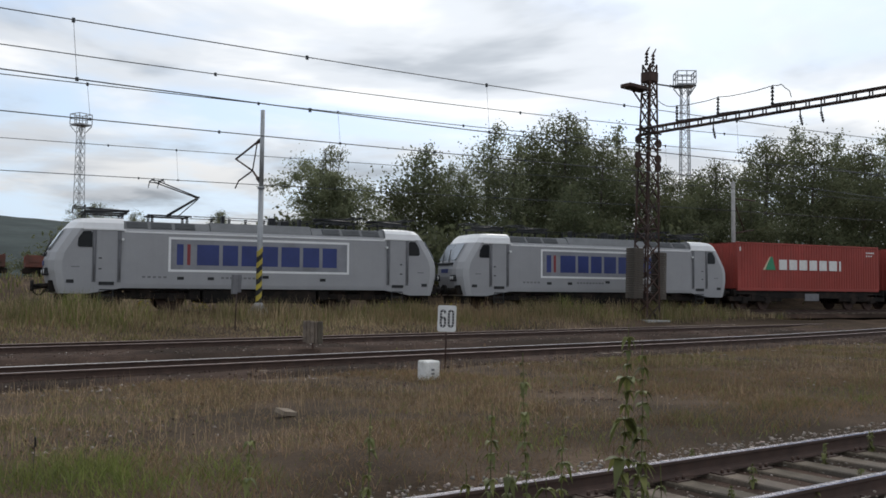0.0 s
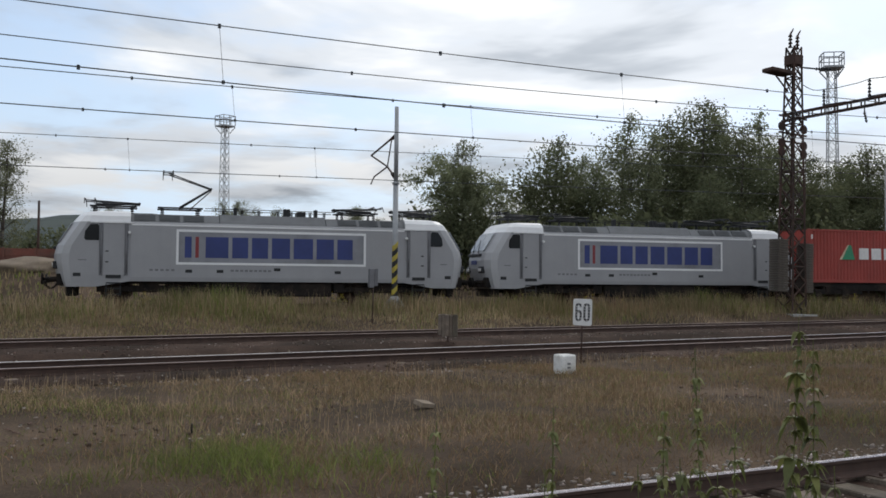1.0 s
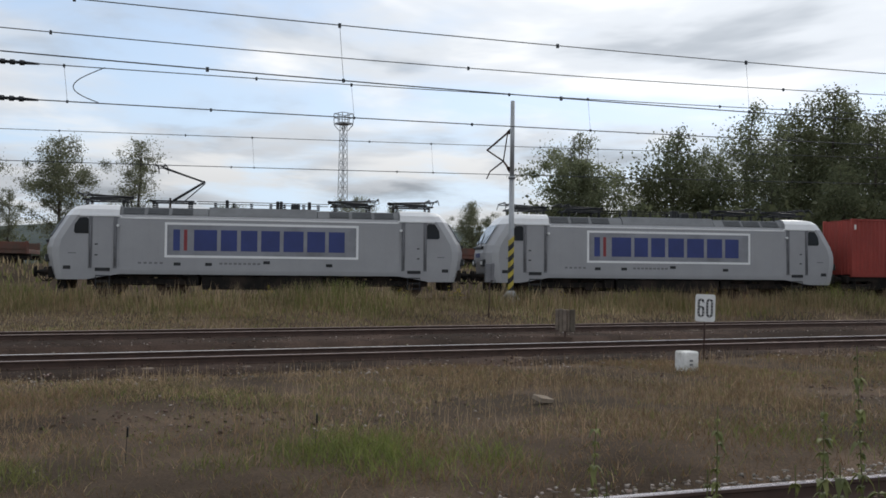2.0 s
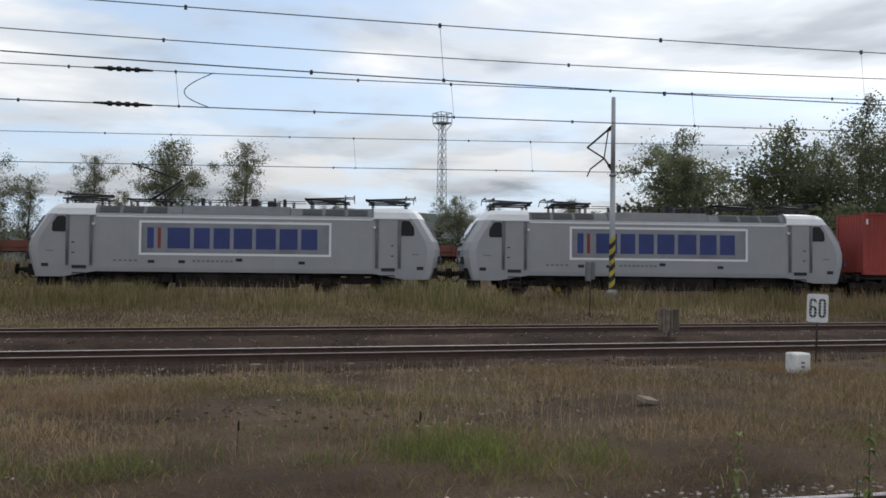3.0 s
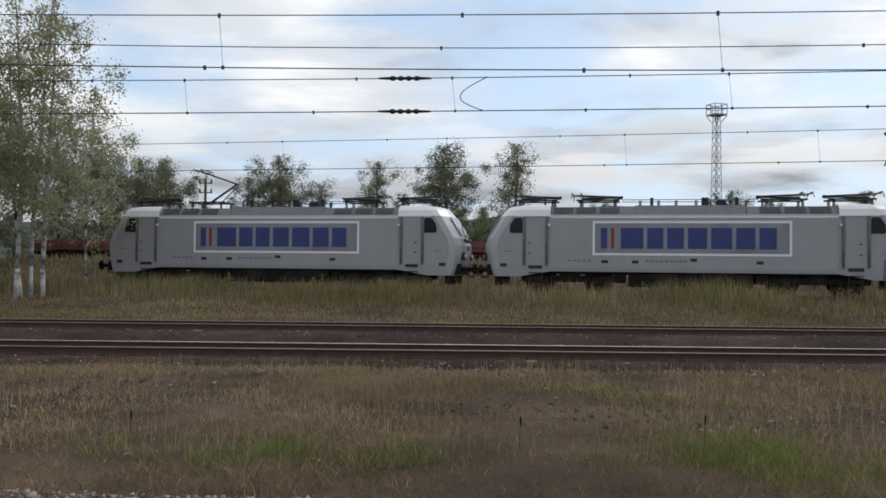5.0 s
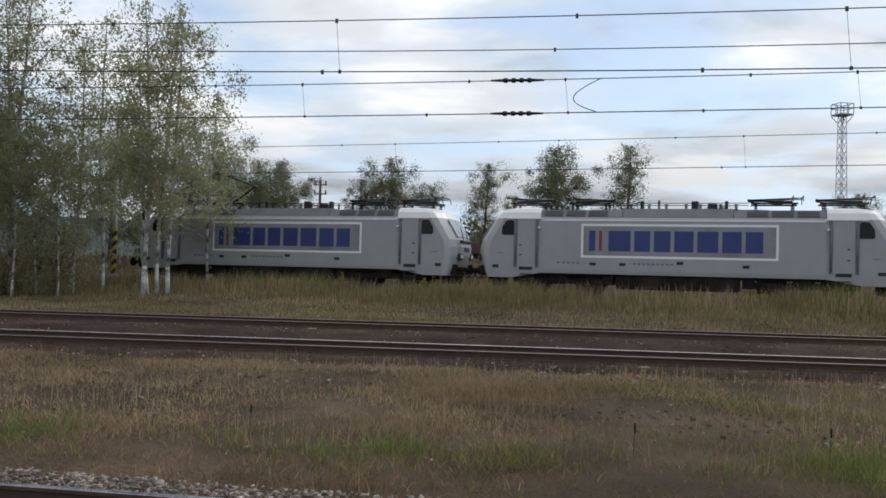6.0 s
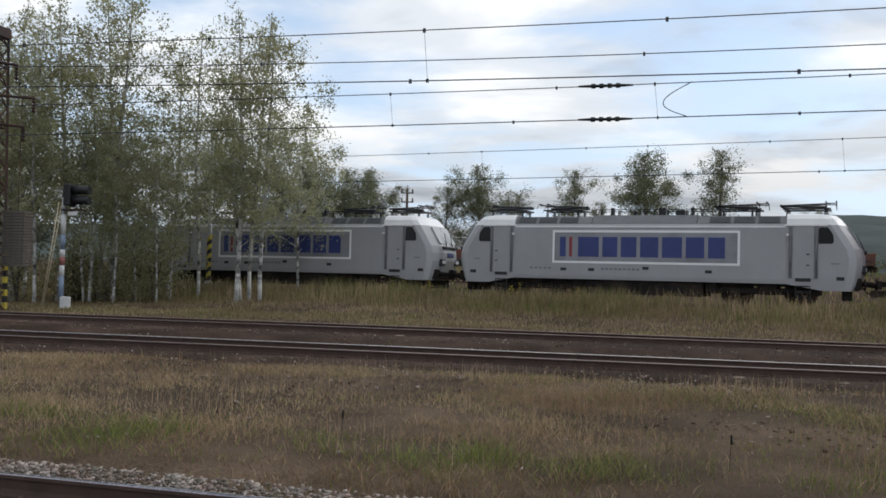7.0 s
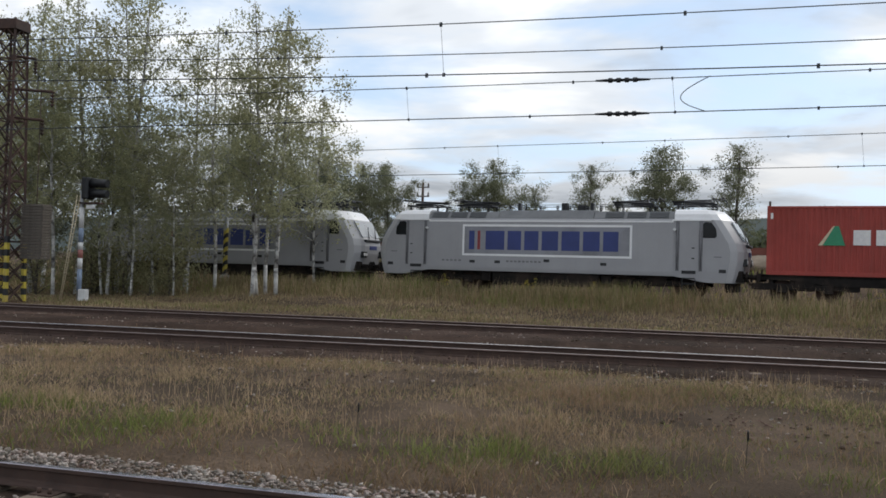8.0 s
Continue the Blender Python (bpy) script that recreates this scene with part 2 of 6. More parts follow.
def rod(bm, a, b, r0, r1=None, n=6, mat=0):
    a, b = Vector(a), Vector(b)
    r1 = r0 if r1 is None else r1
    q = (b - a).to_track_quat("Z", "Y")
    rings = []
    for p, r in ((a, r0), (b, r1)):
        rings.append([bm.verts.new(p + q @ Vector((r * math.cos(2 * math.pi * i / n), r * math.sin(2 * math.pi * i / n), 0))) for i in range(n)])
    for i in range(n):
        f = bm.faces.new((rings[0][i], rings[0][(i + 1) % n], rings[1][(i + 1) % n], rings[1][i]))
        f.material_index, f.smooth = mat, n > 5
    for ring in (rings[0][::-1], rings[1]):
        bm.faces.new(ring).material_index = mat
    return bm


def bar(bm, a, b, w, h=None, mat=0):
    """A square-section steel from a to b."""
    a, b = Vector(a), Vector(b)
    q = (b - a).to_track_quat("Z", "Y").to_matrix().to_4x4()
    L, h = (b - a).length, h or w
    return box(bm, -w / 2, w / 2, -h / 2, h / 2, 0, L, 0, mat, Matrix.Translation(a) @ q)


def prism(bm, pts, y0, y1, mat=0):
    """A polygon of (x, z) pulled from y0 to y1."""
    a = [bm.verts.new((x, y0, z)) for x, z in pts]
    b = [bm.verts.new((x, y1, z)) for x, z in pts]
    n = len(pts)
    fs = [bm.faces.new(a), bm.faces.new(b[::-1])] + [bm.faces.new((a[i], b[i], b[(i + 1) % n], a[(i + 1) % n])) for i in range(n)]
    for f in fs:
        f.material_index = mat
    bmesh.ops.recalc_face_normals(bm, faces=fs)
    return bm


def tube_path(bm, pts, r, n=4, mat=0):
    for a, b in zip(pts, pts[1:]):
        rod(bm, a, b, r, r, n, mat)
    return bm


# ---- the plan ----
TRAIN_TURN, TRAIN_D, RAIL_Z = -12.55, 42.41, 0.72      # the train's track: its turn, the distance of its middle, its rail head
TH = radians(TRAIN_TURN)
ALONG, ACROSS = Vector((math.cos(TH), math.sin(TH), 0)), Vector((-math.sin(TH), math.cos(TH), 0))
NEAR_TURN = -4.0


def on_train(s, u=TRAIN_D, z=0.0):
    return ALONG * s + ACROSS * u + Vector((0, 0, z))


def smooth(a, b, x):
    t = min(1, max(0, (x - a) / (b - a)))
    return t * t * (3 - 2 * t)


def ground_z(x, y):
    """The lie of the land: flat at the near tracks, rising to the train's track, and gently on beyond."""
    u = -x * math.sin(TH) + y * math.cos(TH)
    z = -0.16 + 0.10 * smooth(29, 33, y) + 0.58 * smooth(31, 39.5, u)
    for d, w in ((abs(y - 5.8 + 0.07 * x), 1.3), (abs(y - 20.55 + 0.007 * x), 2.45), (abs(y - 27.07 + 0.0035 * x), 2.5)):
        z -= 0.24 * (1 - smooth(w, w + 0.9, d))
    z -= 0.24 * (1 - smooth(1.9, 2.8, abs(u - TRAIN_D)))
    z += 0.05 * noise.noise((x * 0.35, y * 0.35, 0)) + 0.02 * noise.noise((x * 1.3, y * 1.3, 3))
    return z + 1.75 * smooth(46, 55, u)


def sheet(name, xs, ys, fz, mat, label="", category=""):
    vs = [(x, y, fz(x, y)) for y in ys for x in xs]
    nx = len(xs)
    fs = [(j * nx + i, j * nx + i + 1, (j + 1) * nx + i + 1, (j + 1) * nx + i) for j in range(len(ys) - 1) for i in range(nx - 1)]
    me = bpy.data.meshes.new(name)
    me.from_pydata(vs, [], fs)
    me.materials.append(mat)
    for p in me.polygons:
        p.use_smooth = True
    return tagged(new(name, me), label, category, kind="structure")


gx = sorted({*np.arange(-60, 75.1, 0.75).tolist(), *(-60 - 1.35 ** k * 4 for k in range(1, 22)), *(75 + 1.35 ** k * 4 for k in range(1, 22))})
gy = sorted({*np.arange(-6, 62.1, 0.75).tolist(), *(-6 - 1.4 ** k * 3 for k in range(1, 20)), *(62 + 1.35 ** k * 4 for k in range(1, 22))})
sheet("ground", gx, gy, ground_z, M_SOIL, "dry brown earth of a railway yard", "ground")


def no_bend(x):
    return 0.0


def easy_bend(x):
    """A gentle curve away to the far side, from x = 24 on."""
    k = max(0.0, min(x, 60) - 24)
    return 0.0035 * k * k + 0.25 * max(0.0, x - 60)


def rail_mesh(length, top, bend=no_bend):
    """A flat-bottomed rail along x, its head at z = 0."""
    prof = [(-0.075, -0.172), (0.075, -0.172), (0.072, -0.158), (0.018, -0.14), (0.010, -0.125), (0.010, -0.048), (0.036, -0.036), (0.036, -0.008), (0.028, 0),
            (-0.028, 0), (-0.036, -0.008), (-0.036, -0.036), (-0.010, -0.048), (-0.010, -0.125), (-0.018, -0.14), (-0.072, -0.158)]
    bm = bmesh.new()
    n = len(prof)
    stops = [-length / 2, length / 2] if bend is no_bend else [-length / 2] + list(range(22, 96, 3)) + [length / 2]
    rows = [[bm.verts.new((x, y + bend(x), z)) for y, z in prof] for x in stops]
    for a, b in zip(rows, rows[1:]):
        for i in range(n):
            f = bm.faces.new((a[i], a[(i + 1) % n], b[(i + 1) % n], b[i]))
            f.material_index = 1 if i in (8, 9) else 0
    bm.faces.new(rows[0][::-1]), bm.faces.new(rows[-1])
    return mesh_of(bm, "rail", [M_RAIL, top])


def sleeper_mesh():
    bm = bmesh.new()
    box(bm, -0.13, 0.13, -1.3, 1.3, -0.33, -0.172, 0.012)
    for y in (-0.7175, 0.7175):
        box(bm, -0.10, 0.10, y - 0.17, y + 0.17, -0.172, -0.16, 0, 1)
        for s in (-0.05, 0.05):
            for o in (-0.12, 0.12):
                rod(bm, (s, y + o, -0.16), (s, y + o, -0.12), 0.018, 0.018, 6, 1)
    return mesh_of(bm, "sleeper", [M_SLEEPER, M_RAIL])


SLEEPER = sleeper_mesh()


def track(name, m, length, x_from, x_to, label, shoulder=1.9, low=-0.30, top=-0.23, heap=0.0, shine=None, one_bright=False, near=None, bend=no_bend):
    t = thing(name, m, label, "railway track", "yard tracks", "structure")
    rusty = rail_mesh(length, M_RAILDULL, bend)
    bright = rail_mesh(length, shine, bend) if shine else rusty
    for y in (-0.7535, 0.7535):
        dull = y < 0 and one_bright
        part("rail", rusty if dull else bright, None, t, "rusty rail" if dull or not shine else "rusty rail with a polished running surface").matrix_basis = pose(0, y, 0)
    bm = bmesh.new()
    near = near or shoulder
    prof = [(-near - 0.5, low - 0.16), (-near, top - 0.02 + heap * 0.4), (-1.2, top + heap), (-0.95, top), (0, top + 0.012), (0.95, top), (1.2, top + heap), (shoulder, top - 0.02 + heap * 0.4), (shoulder + 0.5, low - 0.16)]
    xs = np.arange(x_from, x_to + 0.1, 0.8)
    rows = []
    for x in xs:
        rows.append([bm.verts.new((x, y + bend(x), z + (0.035 * noise.noise((x * 1.1, y * 2.3, 7)) if 0 < k < 8 else 0))) for k, (y, z) in enumerate(prof)])
    for a, b in zip(rows, rows[1:]):
        for i in range(len(prof) - 1):
            bm.faces.new((a[i], b[i], b[i + 1], a[i + 1])).smooth = True
    part("ballast_bed", bm, M_BALLAST, t, "dirty brown ballast bed")
    x = x_from
    while x < x_to:
        part("sleeper", SLEEPER, None, t).matrix_basis = pose(x, bend(x) + random.uniform(-0.03, 0.03), random.uniform(-0.012, 0.004), 0, 0, random.uniform(-0.7, 0.7))
        x += 0.62
    return t


track("track_near", pose(0, 5.8, 0.0, 0, 0, NEAR_TURN), 130, -40, 45, "overgrown near railway track with timber sleepers", 1.45, heap=0.10, shine=M_RAILWORN)
track("track_middle", pose(0, 19.9, 0.04, 0, 0, -0.4), 300, -60, 85, "railway track with one polished rail", 3.1, -0.30, -0.165, shine=M_RAILTOP, one_bright=True, near=1.75, bend=easy_bend)
track("track_far", pose(0, 27.75, 0.06, 0, 0, -0.2), 300, -60, 95, "rusty railway track in brown ballast", 1.75, -0.30, -0.165, near=3.1)
track("track_train", Matrix.Translation(on_train(0, TRAIN_D, RAIL_Z)) @ pose(0, 0, 0, 0, 0, TRAIN_TURN), 420, -75, 85, "railway track half hidden by grass")


# ---- the train ----
def cab_shell(sign):
    """One cab: flat sides, chamfered corner pillars and a raked front, lofted in rings from skirt to roof."""
    bm = bmesh.new()
    #       z     front x  half width  pillar depth
    lev = [(0.74, 8.70, 1.47, 0.42), (0.98, 8.80, 1.48, 0.46), (1.25, 8.88, 1.49, 0.50), (1.70, 8.97, 1.49, 0.52), (2.10, 8.97, 1.49, 0.52), (2.45, 8.88, 1.49, 0.52),
           (3.00, 8.55, 1.49, 0.52), (3.44, 8.26, 1.485, 0.50), (3.70, 8.05, 1.44, 0.46), (3.86, 7.86, 1.28, 0.42), (3.93, 7.50, 1.05, 0.40)]
    rings = []
    for z, fx, w, c in lev:
        back, mid = (5.98, 6.6) if z > 0.9 else (7.35, 7.5)
        half = [(back, w), (mid, w), (fx - c - 0.10, w), (fx - c * 0.62, w - 0.10), (fx - 0.10, w - 0.46), (fx, w * 0.55), (fx + 0.03, 0)]
        ring = [(x, -y) for x, y in half] + half[-2::-1]
        rings.append([bm.verts.new((sign * x, y, z)) for x, y in ring])
    for r, (a, b) in enumerate(zip(rings, rings[1:])):
        for i in range(len(a) - 1):
            f = bm.faces.new((a[i], a[i + 1], b[i + 1], b[i]))
            # white roof, paler corner pillars, silver side and front
            f.material_index = 1 if r >= 7 else 2 if i in (2, 3, 8, 9) else 0
    bm.faces.new(rings[-1]).material_index = 1
    bm.faces.new([v for v in rings[0]][::-1])
    bm.faces.new([r[0] for r in rings] + [r[-1] for r in rings][::-1])
    bmesh.ops.recalc_face_normals(bm, faces=bm.faces[:])
    return bm


def rounded(w, h, r, n=4):
    pts = []
    for cx, cz, a0 in ((w / 2 - r, h / 2 - r, 0), (-w / 2 + r, h / 2 - r, 90), (-w / 2 + r, -h / 2 + r, 180), (w / 2 - r, -h / 2 + r, 270)):
        for k in range(n + 1):
            a = radians(a0 + 90 * k / n)
            pts.append((cx + r * math.cos(a), cz + r * math.sin(a)))
    return pts


def wheelset_bogie(parent, x, r=0.62, axles=(-1.3, 1.3), name="bogie"):
    bm = bmesh.new()
    for y in (-1.05, 1.05):
        box(bm, x - 2.1, x + 2.1, y - 0.10, y + 0.10, 0.52, 0.80, 0.03)
        for a in axles:
            box(bm, x + a - 0.22, x + a + 0.22, y - 0.16, y + 0.16, 0.40, 0.78, 0.03)
            for o in (-0.42, 0.42):
                rod(bm, (x + a + o, y, 0.62), (x + a + o, y, 0.95), 0.10, 0.10, 8)
        box(bm, x - 0.4, x + 0.4, y - 0.12, y + 0.12, 0.60, 0.95, 0.03)
    box(bm, x - 0.3, x + 0.3, -1.0, 1.0, 0.5, 0.75)
    b = part(name, bm, M_DARK, parent, "grimy black bogie")
    for a in axles:
        bm = bmesh.new()
        for y in (-0.76, 0.76):
            s = 1 if y > 0 else -1
            rod(bm, (x + a, y - 0.07, r), (x + a, y + 0.07, r), r, r, 24)
            rod(bm, (x + a, y - s * 0.10, r), (x + a, y - s * 0.06, r), r + 0.03, r + 0.03, 24)
        rod(bm, (x + a, -0.8, r), (x + a, 0.8, r), 0.09, 0.09, 8)
        part("wheelset", bm, M_RAIL, b)


def pantograph(parent, x, up, sign=1):
    """Single-arm collector on four insulators, base at x, knee towards sign."""
    bm = bmesh.new()
    zb = 4.18
    for dx in (-0.75, 0.75):
        for y in (-0.55, 0.55):
            for k in range(4):
                rod(bm, (x + dx, y, 3.86 + k * 0.08), (x + dx, y, 3.92 + k * 0.08), 0.055, 0.075, 8)
    for y in (-0.55, 0.55):
        bar(bm, (x - 0.95, y, zb), (x + 0.95, y, zb), 0.07)
    for dx in (-0.85, 0.0, 0.85):
        bar(bm, (x + dx, -0.6, zb), (x + dx, 0.6, zb), 0.07)
    foot, knee, head = ((x, zb + 0.06), (x + sign * 1.32, zb + 0.92), (x - sign * 0.52, 5.72)) if up else ((x - sign * 0.75, zb + 0.10), (x + sign * 1.05, zb + 0.17), (x - sign * 0.95, zb + 0.24))
    rod(bm, (foot[0], 0, foot[1]), (knee[0], 0, knee[1]), 0.06, 0.05, 8)
    rod(bm, (foot[0] + sign * 0.42, 0.12, zb), (knee[0] + sign * 0.02, 0.1, knee[1] - 0.06), 0.025, 0.025, 6)
    for y in (-0.35, 0.35):
        rod(bm, (knee[0], y * 0.4, knee[1]), (head[0], y, head[1]), 0.032, 0.026, 6)
    rod(bm, (knee[0], -0.2, knee[1]), (knee[0], 0.2, knee[1]), 0.05, 0.05, 8)
    for dx in (-0.2, 0.2):
        hx, hz = head[0] + dx, head[1] + 0.06
        rod(bm, (hx, -0.62, hz), (hx, 0.62, hz), 0.03, 0.03, 6)
        for y in (-1, 1):
            rod(bm, (hx, 0.62 * y, hz), (hx, 0.95 * y, hz - 0.24), 0.022, 0.018, 5)
    for y in (-0.4, 0.4):
        bar(bm, (head[0] - 0.22, y, head[1]), (head[0] + 0.22, y, head[1]), 0.04)
    part("pantograph", bm, M_BLACK, parent, "raised black pantograph" if up else "folded black pantograph")


def locomotive(up_at):
    """A four-axle electric locomotive: x along it, rail head at z = 0. up_at: which of the four collectors is raised."""
    lo = thing("electric_locomotive", Matrix(), "silver-grey electric locomotive with white cab roofs and a blue advert board", "locomotive", "coupled locomotives")
    bm = bmesh.new()
    # side walls with a chamfered cant rail
    sec = [(-1.47, 0.98), (-1.49, 1.15), (-1.49, 3.42), (-1.40, 3.50), (1.40, 3.50), (1.49, 3.42), (1.49, 1.15), (1.47, 0.98)]
    xs = [-6.0, -3.0, 0, 3.0, 6.0]
    rings = [[bm.verts.new((x, y, z)) for y, z in sec] for x in xs]
    for a, b in zip(rings, rings[1:]):
        for i in range(len(sec)):
            bm.faces.new((a[i], b[i], b[(i + 1) % 8], a[(i + 1) % 8]))
    bmesh.ops.recalc_face_normals(bm, faces=bm.faces[:])
    body = part("body", bm, M_SIDE, lo, "silver-grey body side")
    for y in (-1, 1):  # light band along the cant rail
        bm = bmesh.new()
        box(bm, -5.95, 5.95, y * 1.496 - 0.006, y * 1.496 + 0.006, 3.33, 3.40)
        part("cant_rail", bm, M_WHITE, body)
    # sloping roof cowls in three lengths, with grilles at the ends
    for x0, x1, mat, top in ((-5.97, -2.35, M_ROOF, 3.84), (-2.32, 2.30, M_ROOF, 3.90), (2.33, 5.97, M_ROOF, 3.84)):
        bm = bmesh.new()
        v = [bm.verts.new((x, y, z)) for x in (x0, x1) for y, z in ((-1.42, 3.503), (-1.12, top), (1.12, top), (1.42, 3.503))]
        for q in ((0, 1, 5, 4), (1, 2, 6, 5), (2, 3, 7, 6), (0, 3, 2, 1), (4, 5, 6, 7)):
            bm.faces.new([v[i] for i in q])
        bmesh.ops.recalc_face_normals(bm, faces=bm.faces[:])
        cowl = part("roof_cowl", bm, mat, lo, "dull grey roof cowl")
        if abs(x0) > 2.33 or x1 > 2.4:
            lo_x = x0 + 0.1 if x0 < 0 else x0 + 0.5
            for k in range(3):
                gx0 = lo_x + k * 1.0
                for y in (-1, 1):
                    bm = bmesh.new()
                    box(bm, -0.43, 0.43, -0.012, 0.012, -0.17, 0.17, 0, 0, Matrix.Translation((gx0 + 0.45, y * 1.285, 3.672)) @ pose(0, 0, 0, y * 41))
                    for j in range(6):
                        box(bm, -0.41, 0.41, -0.022, 0.022, -0.15 + j * 0.055, -0.13 + j * 0.055, 0, 0, Matrix.Translation((gx0 + 0.45, y * 1.285, 3.672)) @ pose(0, 0, 0, y * 41))
                    part("grille", bm, M_GRILLE, cowl)
    for sign in (-1, 1):
        cab = part("cab", cab_shell(sign), [M_SIDE, M_WHITE, M_PILLAR], lo, "silver cab with a white roof and raked nose")
        # windscreen of two panes, set on the slope of the nose
        slope = math.degrees(math.atan2(8.88 - 8.26, 3.44 - 2.45))
        for y in (-0.47, 0.47):
            bm = bmesh.new()
            prism(bm, rounded(0.88, 1.00, 0.08), -0.02, 0.02)
            bmesh.ops.transform(bm, matrix=pose(sign * 8.58, y, 2.97, 0, -sign * slope, 0) @ pose(0, 0, 0, 0, 0, 90), verts=bm.verts[:])
            part("windscreen", bm, M_SKY_SCREEN, cab, "raked windscreen pane with the sky's reflection painted in as pale grey")
        for y in (-0.35, 0.35):
            bm = bmesh.new()
            rod(bm, (sign * 8.93, y, 2.45), (sign * 8.66, y + 0.32, 3.10), 0.022, 0.022)
            part("wiper", bm, M_BLACK, cab)
        bm = bmesh.new()
        box(bm, min(sign * 8.85, sign * 9.03), max(sign * 8.85, sign * 9.03), -0.80, 0.80, 2.30, 2.42, 0.02)
        part("wiper_shelf", bm, M_BLACK, cab, "dark ledge under the windscreen")
        for y in (-0.82, 0.82):
            bm = bmesh.new()
            box(bm, min(sign * 8.8, sign * 9.01), max(sign * 8.8, sign * 9.01), y - 0.22, y + 0.22, 1.48, 1.80, 0.03)
            lamp = part("lamp_housing", bm, M_BLACK, cab, "black double lamp housing")
            for dy in (-0.10, 0.10):
                bm = bmesh.new()
                rod(bm, (sign * 8.98, y + dy, 1.64), (sign * 9.03, y + dy, 1.64), 0.085, 0.08, 12)
                part("headlight", bm, M_SIGNWHITE, lamp, "round headlight")
        bm = bmesh.new()
        box(bm, min(sign * 8.97, sign * 9.02), max(sign * 8.97, sign * 9.02), -0.35, 0.35, 1.9, 2.10)
        part("number_plate", bm, M_BLUE, cab, "small dark plate on the nose")
        for y in (-1, 1):  # white lip along the roof's edge
            bm = bmesh.new()
            prism(bm, [(sign * 5.86, 3.40), (sign * 7.55, 3.40), (sign * 7.60, 3.46), (sign * 5.92, 3.46)], y * 1.515 - 0.02, y * 1.515 + 0.02)
            part("roof_lip", bm, M_WHITE, cab)
        for side in (-1, 1):
            y = side * 1.49
            bm = bmesh.new()
            prism(bm, [(sign * (x + 7.49), z + 3.00) for x, z in ((-0.28, -0.33), (0.24, -0.33), (0.30, -0.25), (0.27, 0.05), (0.08, 0.33), (-0.20, 0.35), (-0.28, 0.28))], y - 0.012, y + 0.012)
            part("side_window", bm, M_GLASS, cab, "dark cab side window")
            bm = bmesh.new()
            box(bm, sign * 6.63 - 0.40, sign * 6.63 + 0.40, y - 0.014, y + 0.014, 1.22, 3.42, 0.004)
            door = part("cab_door", bm, M_SIDE, lo, "silver cab door")
            for dx in (-0.50, 0.50):
                bm = bmesh.new()
                box(bm, sign * 6.63 + dx - 0.075, sign * 6.63 + dx + 0.075, y - 0.022, y + 0.010 + 0.008, 1.22, 3.40, 0.008)
                rod(bm, (sign * 6.63 + dx, y + side * 0.06, 1.3), (sign * 6.63 + dx, y + side * 0.06, 3.0), 0.02, 0.02)
                part("grab_rail", bm, M_GASKET, door, "grey recessed grab rail")
            for z in (1.75, 2.2):
                bm = bmesh.new()
                box(bm, sign * 6.85 - 0.10, sign * 6.85 + 0.02, y - 0.03, y + 0.03, z, z + 0.05, 0.008)
                part("handle", bm, M_BLACK, door)
            # black block proud of the side, coloured as the shade of a step recess
            bm = bmesh.new()
            box(bm, sign * 6.63 - 0.30, sign * 6.63 + 0.30, y - 0.02, y + 0.02, 1.10, 1.24)
            part("recess", bm, M_BLACK, lo)
            for k in range(3):
                part("step", box(bmesh.new(), sign * 6.63 - 0.28, sign * 6.63 + 0.28, y * 0.97 - 0.05, y * 0.97 + 0.05, 0.40 + k * 0.24, 0.45 + k * 0.24), M_BLACK, lo)
            for dx in (-0.28, 0.28):
                part("step_hanger", box(bmesh.new(), sign * 6.63 + dx - 0.02, sign * 6.63 + dx + 0.02, y * 0.97 - 0.03, y * 0.97 + 0.03, 0.36, 1.0), M_BLACK, lo)
            for bx in (8.05,):
                # nothing is cut out here: the black stands in for a shaded hollow
                bm = bmesh.new()
                box(bm, sign * bx - 0.15, sign * bx + 0.15, y * 0.985 - 0.03, y * 0.985 + 0.03, 1.17, 1.32, 0.01)
                part("recess", bm, M_BLACK, lo)
            bm = bmesh.new()
            box(bm, sign * 7.85 - 0.16, sign * 7.85 + 0.16, y - 0.008, y + 0.008, 1.83, 1.87)
            part("lettering", bm, M_GASKET, cab, "tiny lettering too small to read")
            bm = bmesh.new()
            rod(bm, (sign * 6.02, y, 3.02), (sign * 6.02, y + side * 0.14, 3.02), 0.05, 0.06, 10)
            part("lamp", bm, M_SIGNWHITE, lo, "small side lamp")
        # buffer beam, buffers and coupling
        bm = bmesh.new()
        box(bm, min(sign * 8.2, sign * 8.85), max(sign * 8.2, sign * 8.85), -1.2, 1.2, 0.80, 1.28, 0.03)
        box(bm, min(sign * 8.1, sign * 8.5), max(sign * 8.1, sign * 8.5), -1.1, 1.1, 0.34, 0.80, 0.05)
        part("buffer_beam", bm, M_DARK, lo, "black buffer beam and snow plough")
        for y in (-0.875, 0.875):
            bm = bmesh.new()
            rod(bm, (sign * 8.8, y, 1.05), (sign * 9.25, y, 1.05), 0.11, 0.09, 12)
            rod(bm, (sign * 9.38, y, 1.05), (sign * 9.44, y, 1.05), 0.24, 0.22, 16)
            rod(bm, (sign * 9.2, y, 1.05), (sign * 9.4, y, 1.05), 0.07, 0.07, 10)
            part("buffer", bm, M_DARK, lo)
        bm = bmesh.new()
        rod(bm, (sign * 8.8, 0, 1.02), (sign * 9.44, 0, 0.92), 0.05, 0.05, 8)
        for y in (-0.35, 0.35):
            tube_path(bm, [(sign * (8.85 + k * 0.12), y, 0.95 - 0.30 * math.sin(math.pi * k / 5)) for k in range(6)], 0.025, 6)
